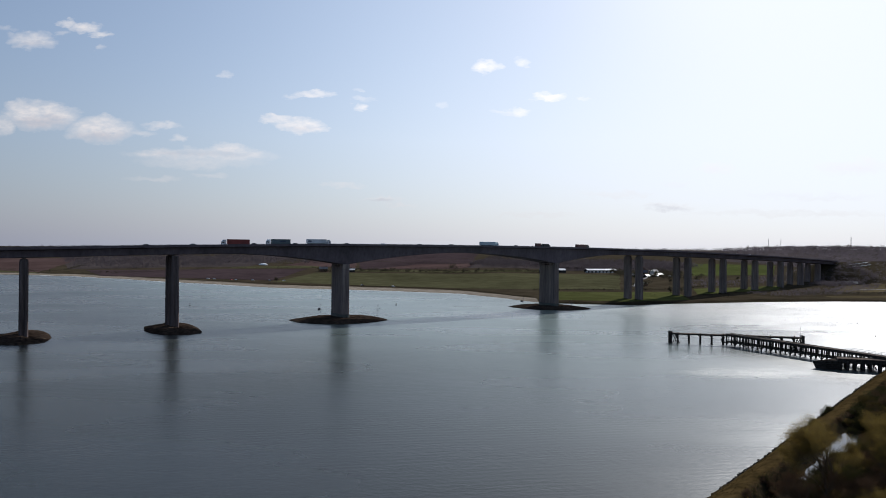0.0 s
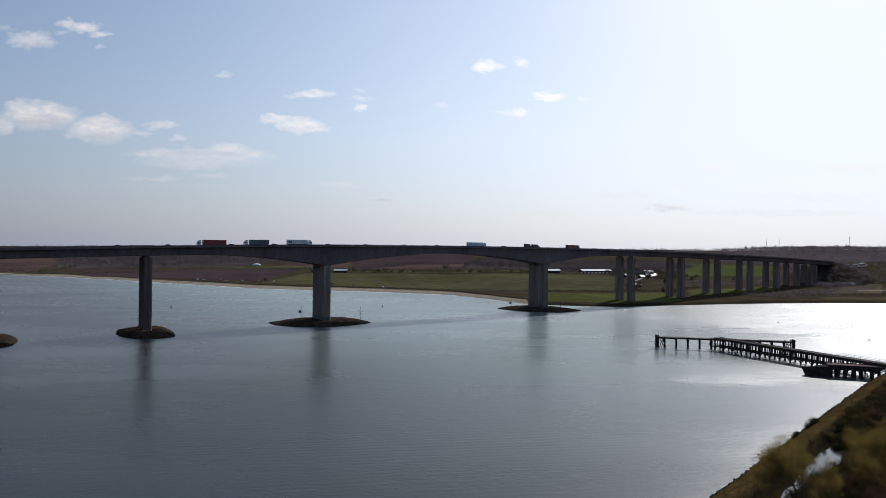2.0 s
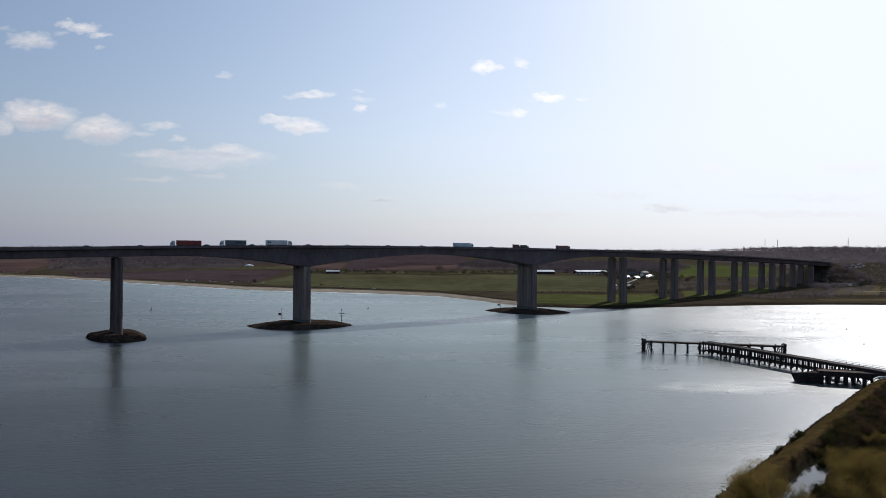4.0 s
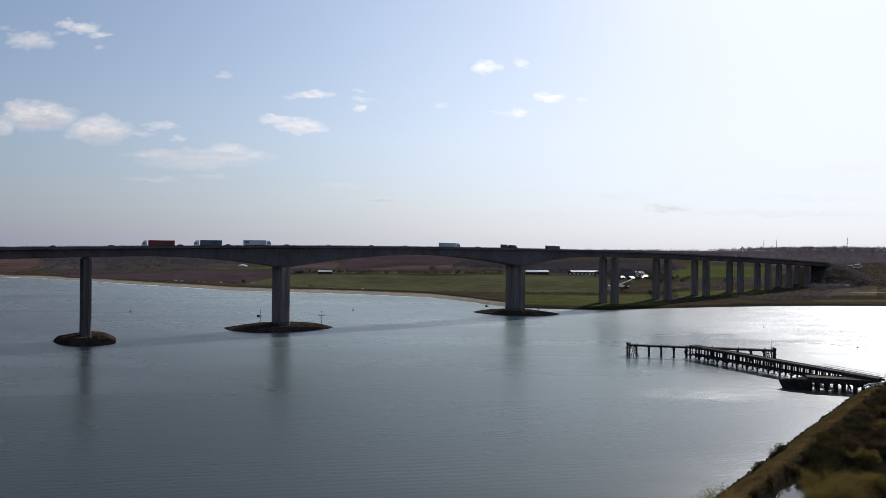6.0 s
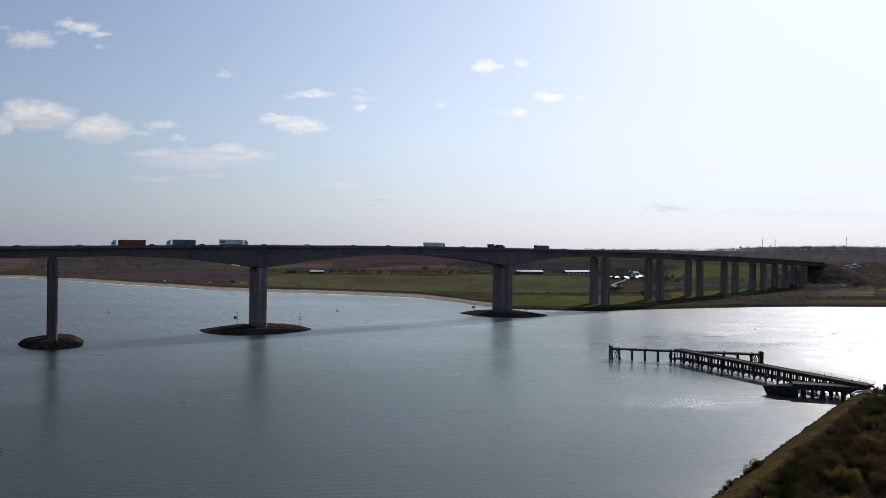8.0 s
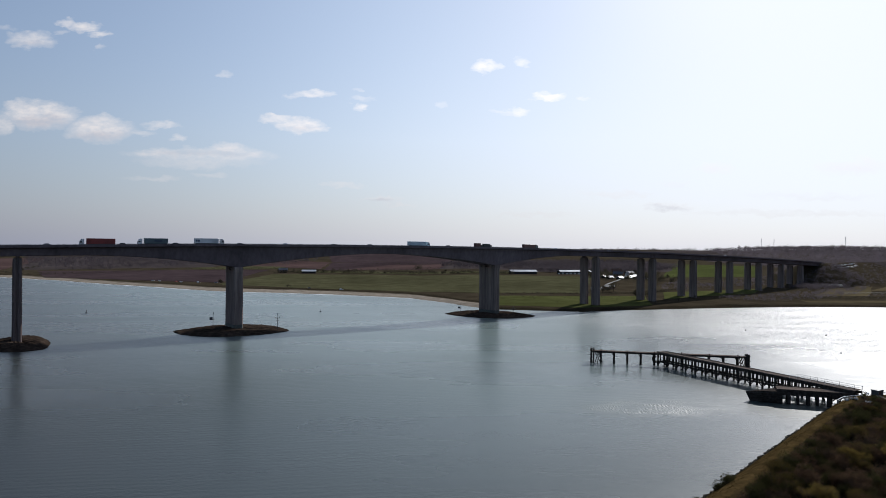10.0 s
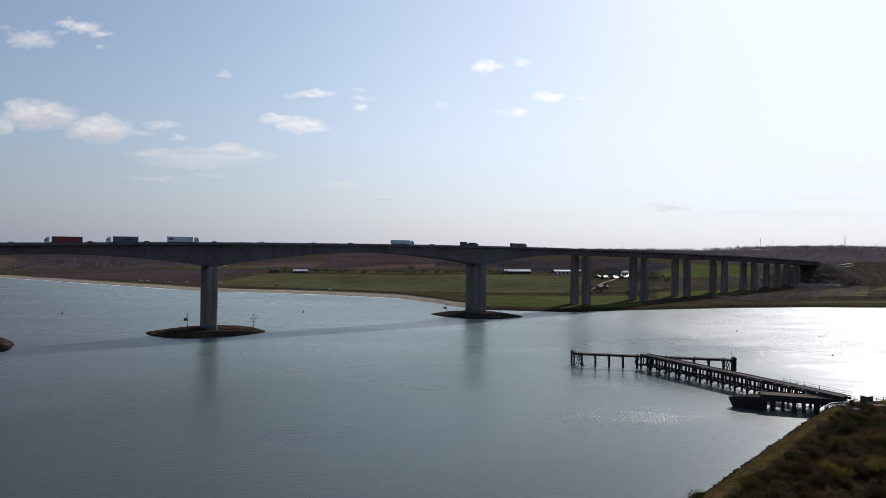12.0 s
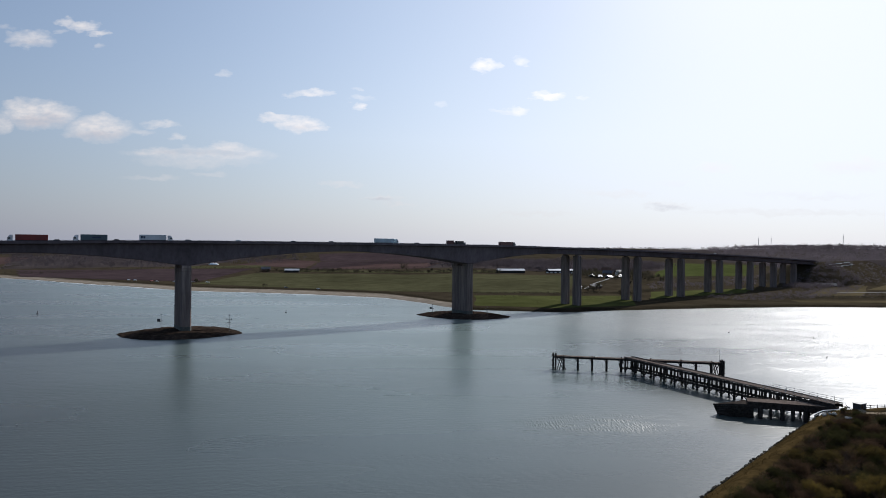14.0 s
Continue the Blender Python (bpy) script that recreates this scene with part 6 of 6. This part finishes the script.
def lorry(m, box, cab, label, length=12.6, gap=1.0, marks=None, height=4.0):
    """An articulated lorry; its front axle stands at the origin."""
    v = thing("lorry", m, label, "lorry", "traffic on the bridge")
    bm = bmesh.new()
    prof = [(-1.0, 0.7), (1.15, 0.7), (1.25, 1.5), (1.05, 2.55), (0.75, 3.1), (0.2, 3.75), (-1.0, 3.75)]
    ring = [[bm.verts.new((x, y, z)) for x, z in prof] for y in (-1.22, 1.22)]
    for i in range(len(prof)):
        j = (i + 1) % len(prof)
        bm.faces.new((ring[0][i], ring[0][j], ring[1][j], ring[1][i]))
    bm.faces.new(ring[0]), bm.faces.new(ring[1])
    part("cab", bm, cab, v)
    ws = bmesh.new()
    q = [ws.verts.new(p) for p in ((1.27, -1.1, 1.65), (1.27, 1.1, 1.65), (1.07, 1.05, 2.6), (1.07, -1.05, 2.6))]
    ws.faces.new(q)
    bmesh.ops.solidify(ws, geom=list(ws.faces), thickness=0.03)
    part("windscreen", ws, GLASS_DARK, v)
    for y in (-1.24, 1.24):
        part("side_window", boxmesh((-0.1, y - 0.02, 1.8), (0.85, y + 0.02, 2.5), 0.01), GLASS_DARK, v)
        part("mirror", boxmesh((0.95, y * 1.12 - 0.1, 2.0), (1.1, y * 1.12 + 0.1, 2.6), 0.03), BLACK, v)
    x1, x0 = -1.0 - gap, -1.0 - gap - length
    tr = part("trailer_body", boxmesh((x0, -1.27, 1.15), (x1, 1.27, height), 0.06), box, v)
    part("trailer_roof", boxmesh((x0 + 0.05, -1.2, height), (x1 - 0.05, 1.2, height + 0.04), 0.015), SILVER, tr)
    part("trailer_chassis", boxmesh((x0 + 0.2, -0.55, 0.75), (x1 - 0.4, 0.55, 1.15), 0.03), BLACK, v)
    part("tractor_chassis", boxmesh((-4.4, -0.5, 0.6), (0.9, 0.5, 0.95), 0.03), BLACK, v)
    for y in (-1.05, 1.05):
        for x in (0.0, -3.0, x0 + 1.6, x0 + 2.9, x0 + 4.2):
            wheel(v, x, y)
    if marks:
        for y in (-1.29, 1.29):
            for a, b, zz0, zz1 in marks:
                part("marking", boxmesh((x0 + a, y - 0.015, zz0), (x0 + b, y + 0.015, zz1)), NAVY, tr)
    return v


def rigid(m, box, cab, label, length=6.0, height=3.6):
    v = thing("box_lorry", m, label, "lorry", "traffic on the bridge")
    bm = boxmesh((-0.8, -1.1, 0.6), (1.0, 1.1, 2.6), 0.18)
    part("cab", bm, cab, v)
    part("windscreen", boxmesh((0.96, -0.95, 1.6), (1.03, 0.95, 2.3), 0.02), GLASS_DARK, v)
    part("body", boxmesh((-1.0 - length, -1.2, 1.0), (-1.0, 1.2, height), 0.06), box, v)
    part("chassis", boxmesh((-0.8 - length, -0.5, 0.55), (0.6, 0.5, 1.0), 0.03), BLACK, v)
    for y in (-0.98, 0.98):
        for x in (0.0, -length + 0.6):
            wheel(v, x, y, 0.45, 0.3)
    return v


def car(m, body, label, tall=1.5, name="car", group="traffic on the bridge"):
    v = thing(name, m, label, "van" if name == "van" else "car", group)
    if name == "van":
        prof = [(-2.5, 0.35), (2.5, 0.35), (2.55, 0.95), (1.75, 1.25), (1.2, tall), (-2.5, tall)]
    else:
        prof = [(-2.1, 0.35), (2.1, 0.35), (2.15, 0.75), (1.1, 0.95), (0.45, tall), (-1.2, tall), (-1.9, 1.0), (-2.15, 0.85)]
    bm = bmesh.new()
    ring = [[bm.verts.new((x, y * (0.84 if z > 1.0 else 1.0), z)) for x, z in prof] for y in (-0.9, 0.9)]
    for i in range(len(prof)):
        j = (i + 1) % len(prof)
        bm.faces.new((ring[0][i], ring[0][j], ring[1][j], ring[1][i]))
    bm.faces.new(ring[0]), bm.faces.new(ring[1])
    part("body", bm, body, v)
    (xa, za), (xb, zb) = prof[3], prof[4]
    ws = bmesh.new()
    lean = Vector((zb - za, 0, xa - xb)).normalized() * 0.02
    q = [ws.verts.new(Vector((xa + (xb - xa) * f, y, za + (zb - za) * f)) + lean) for f, y in ((0.12, -0.76), (0.12, 0.76), (0.9, 0.7), (0.9, -0.7))]
    ws.faces.new(q)
    bmesh.ops.solidify(ws, geom=list(ws.faces), thickness=0.015)
    part("windscreen", ws, GLASS_DARK, v)
    for y in (-0.80, 0.80):
        part("side_window", boxmesh((-1.0 if name == "car" else 0.3, y - 0.02, tall - 0.45), (0.45 if name == "car" else 1.2, y + 0.02, tall - 0.1), 0.01), GLASS_DARK, v)
    for x in (-1.35, 1.3):
        for y in (-0.82, 0.82):
            wheel(v, x, y, 0.33, 0.2)
    return v


lorry(on_deck(489.8, 7.4, False), RED, WHITE_CAB, "articulated lorry with a red curtain-sided trailer", 13.4)
lorry(on_deck(517.2, 7.4, False), TEAL, WHITE_CAB, "articulated lorry with a dark teal trailer", 12.0, marks=[(3.0, 7.0, 2.3, 2.9)])
lorry(on_deck(564.0, -7.4, True), SILVER, WHITE_CAB, "articulated lorry with a silver-white trailer", 13.6, marks=[(0.5, 1.5, 2.0, 3.2), (1.8, 2.8, 2.0, 3.2)])
lorry(on_deck(708.2, -7.4, True), PALE_BLUE, PALE_BLUE, "articulated lorry with a pale blue box trailer", 14.2)
rigid(on_deck(766.0, -7.4, True), BLACK, GREY, "dark flat-sided tipper lorry", 6.2, 3.4)
rigid(on_deck(757.0, -7.4, True), MAROON, BLACK, "dark maroon box lorry", 5.2, 3.7)
lorry(on_deck(817.4, -7.4, True), MAROON, GREY, "articulated lorry with a dark maroon trailer", 13.2)
for s, off, fwd, col, word in ((570.1, 8.2, False, GREY, "grey"), (535.4, 4.6, False, BLACK, "black"), (508.6, 4.4, False, BLACK, "black"), (597.5, 8.2, False, SILVER, "silver"), (634.9, -4.6, True, BLACK, "black"),
                               (654.1, 8.2, False, GREY, "grey"), (715.1, 8.2, False, BLACK, "black"), (839.4, -4.6, True, SILVER, "silver"), (894.3, 8.2, False, GREY, "grey"),
                               (446.4, 8.2, False, BLACK, "black"), (475.1, -4.6, True, GREY, "grey"), (984.5, -4.6, True, WHITE_CAB, "white"), (1060, 8.2, False, GREY, "grey")):
    car(on_deck(s, off, fwd), col, word + " hatchback car crossing the bridge")
car(on_deck(1130.7, -7.4, True), WHITE_CAB, "white delivery van crossing the bridge", 2.3, "van")

# cars parked behind the beach, at the farm and beside the road bank
parked = [(-290, 889, 20), (-266, 886, 15), (-240, 878, 30), (-219, 873, 25), (-300, 897, 80), (-341, 919, 10), (-330, 914, 20), (-100, 790, 20), (-60, 771, 10)]
for k, (x, y, turn) in enumerate(parked):
    car(pose(x, y, land(x, y) + 0.05, 0, 0, turn), (WHITE_CAB, SILVER, GREY, WHITE_CAB, RED)[k % 5], ("white", "silver", "grey", "white", "red")[k % 5] + " car parked on grass behind the beach", 1.5, "car", "cars behind the beach")
for k in range(9):
    x, y = 234 + k * 6.4, 1030 + k * 1.6
    car(pose(x, y, land(x, y) + 0.05, 0, 0, 100), WHITE_CAB if k % 3 else SILVER, ("white" if k % 3 else "silver") + " van parked in the farm yard", 2.2, "van", "vans in the farm yard")
rnd = random.Random(18)
for k in range(14):
    x, y = 584 + (k // 2) * 8.2 + rnd.uniform(-1, 1), 905 + (k // 2) * 6.8 - (k % 2) * 7 + rnd.uniform(-1, 1)
    car(pose(x, y, land(x, y) + 0.05, 0, 0, -51 + rnd.uniform(-9, 9)), (WHITE_CAB, SILVER, GREY)[k % 3], ("white", "silver", "grey")[k % 3] + " car standing beside the road bank", 1.5, "car", "cars beside the road bank")


rnd = random.Random(8)
for k in range(16):
    x, y = 288 + rnd.uniform(0, 66), 950 + rnd.uniform(0, 56)
    car(pose(x, y, land(x, y) + 0.05, 0, 0, -51 + rnd.uniform(-16, 16)), (WHITE_CAB, GREY)[k % 2], ("white", "grey")[k % 2] + " car parked among the houses", 1.5, "car", "cars among the houses")


# ---- navigation lights and buoys ----
def build_nav_light(x, y, z, h, label, arm=True):
    p = thing("navigation_light", pose(x, y, z), label, "beacon", "navigation lights")
    part("pole", tube((0, 0, -0.6), (0, 0, h), 0.16, 0.10, 8), DARK_PAINT, p)
    part("lantern", tube((0, 0, h), (0, 0, h + 0.9), 0.28, 0.16, 8), DARK_PAINT, p)
    part("platform", boxmesh((-0.9, -0.9, h * 0.55), (0.9, 0.9, h * 0.55 + 0.16), 0.03), DARK_PAINT, p)
    if arm:
        part("cross_arm", boxmesh((-1.6, -0.12, h * 0.72), (1.6, 0.12, h * 0.72 + 0.24), 0.03), DARK_PAINT, p)
        for sx in (-1.3, 1.3):
            part("lamp", tube((sx, -0.2, h * 0.72 + 0.24), (sx, -0.2, h * 0.72 + 0.9), 0.24, 0.2, 8), DARK_PAINT, p)
    else:
        part("signal_board", boxmesh((-2.2, -0.08, h * 0.50), (-0.4, 0.08, h * 0.72), 0.03), DARK_PAINT, p)
    for k in range(4):
        part("ladder_rung", boxmesh((-0.3, -0.26, 0.8 + k * 0.7), (0.3, -0.2, 0.86 + k * 0.7), 0.01), STEEL, p)


build_nav_light(-84.0, 437.0, 1.9, 7.6, "slim dark beacon post with a signal board", False)
build_nav_light(-44.2, 433.5, 1.5, 8.2, "slim dark beacon post with cross arms and lamps")
build_nav_light(68.5, 538.0, 1.4, 6.2, "slim dark beacon post with a signal board", False)
build_nav_light(107.5, 529.0, 1.4, 5.2, "slim dark beacon post with cross arms and lamps")


def build_buoy(x, y, h, label, size=1.0):
    b = thing("buoy", pose(x, y, 0, 3, 4, 20), label, "buoy", "mooring buoys")
    b.scale = (size, size, size)
    bm = bmesh.new()
    rings = [(0.2, -0.6), (0.72, -0.25), (0.75, 0.3), (0.5, 0.6), (0.15, 0.7)]
    grid = [[bm.verts.new((math.cos(i * math.pi / 7) * r, math.sin(i * math.pi / 7) * r, z)) for i in range(14)] for r, z in rings]
    for p, q in zip(grid, grid[1:]):
        for i in range(14):
            bm.faces.new((p[i], p[(i + 1) % 14], q[(i + 1) % 14], q[i]))
    bm.faces.new(grid[0]), bm.faces.new(grid[-1])
    part("float", bm, DARK_PAINT, b, smooth=True)
    part("topmark", tube((0, 0, 0.6), (0, 0, h * 0.75), 0.18, 0.1, 8), DARK_PAINT, b)
    part("ring", tube((0, 0, h * 0.75 - 0.1), (0, 0, h * 0.75 + 0.3), 0.3, 0.2, 8), RUST, b)


build_buoy(-208.7, 522.6, 2.6, "dark conical mooring buoy on the river")
build_buoy(-40.1, 545.9, 2.0, "dark round mooring buoy on the river")
build_buoy(245.6, 453.4, 1.8, "small dark buoy on glittering water", 0.6)
build_buoy(284.3, 433.5, 1.6, "small dark buoy on glittering water", 0.6)
build_buoy(251.4, 367.2, 1.7, "small dark buoy on glittering water", 0.6)
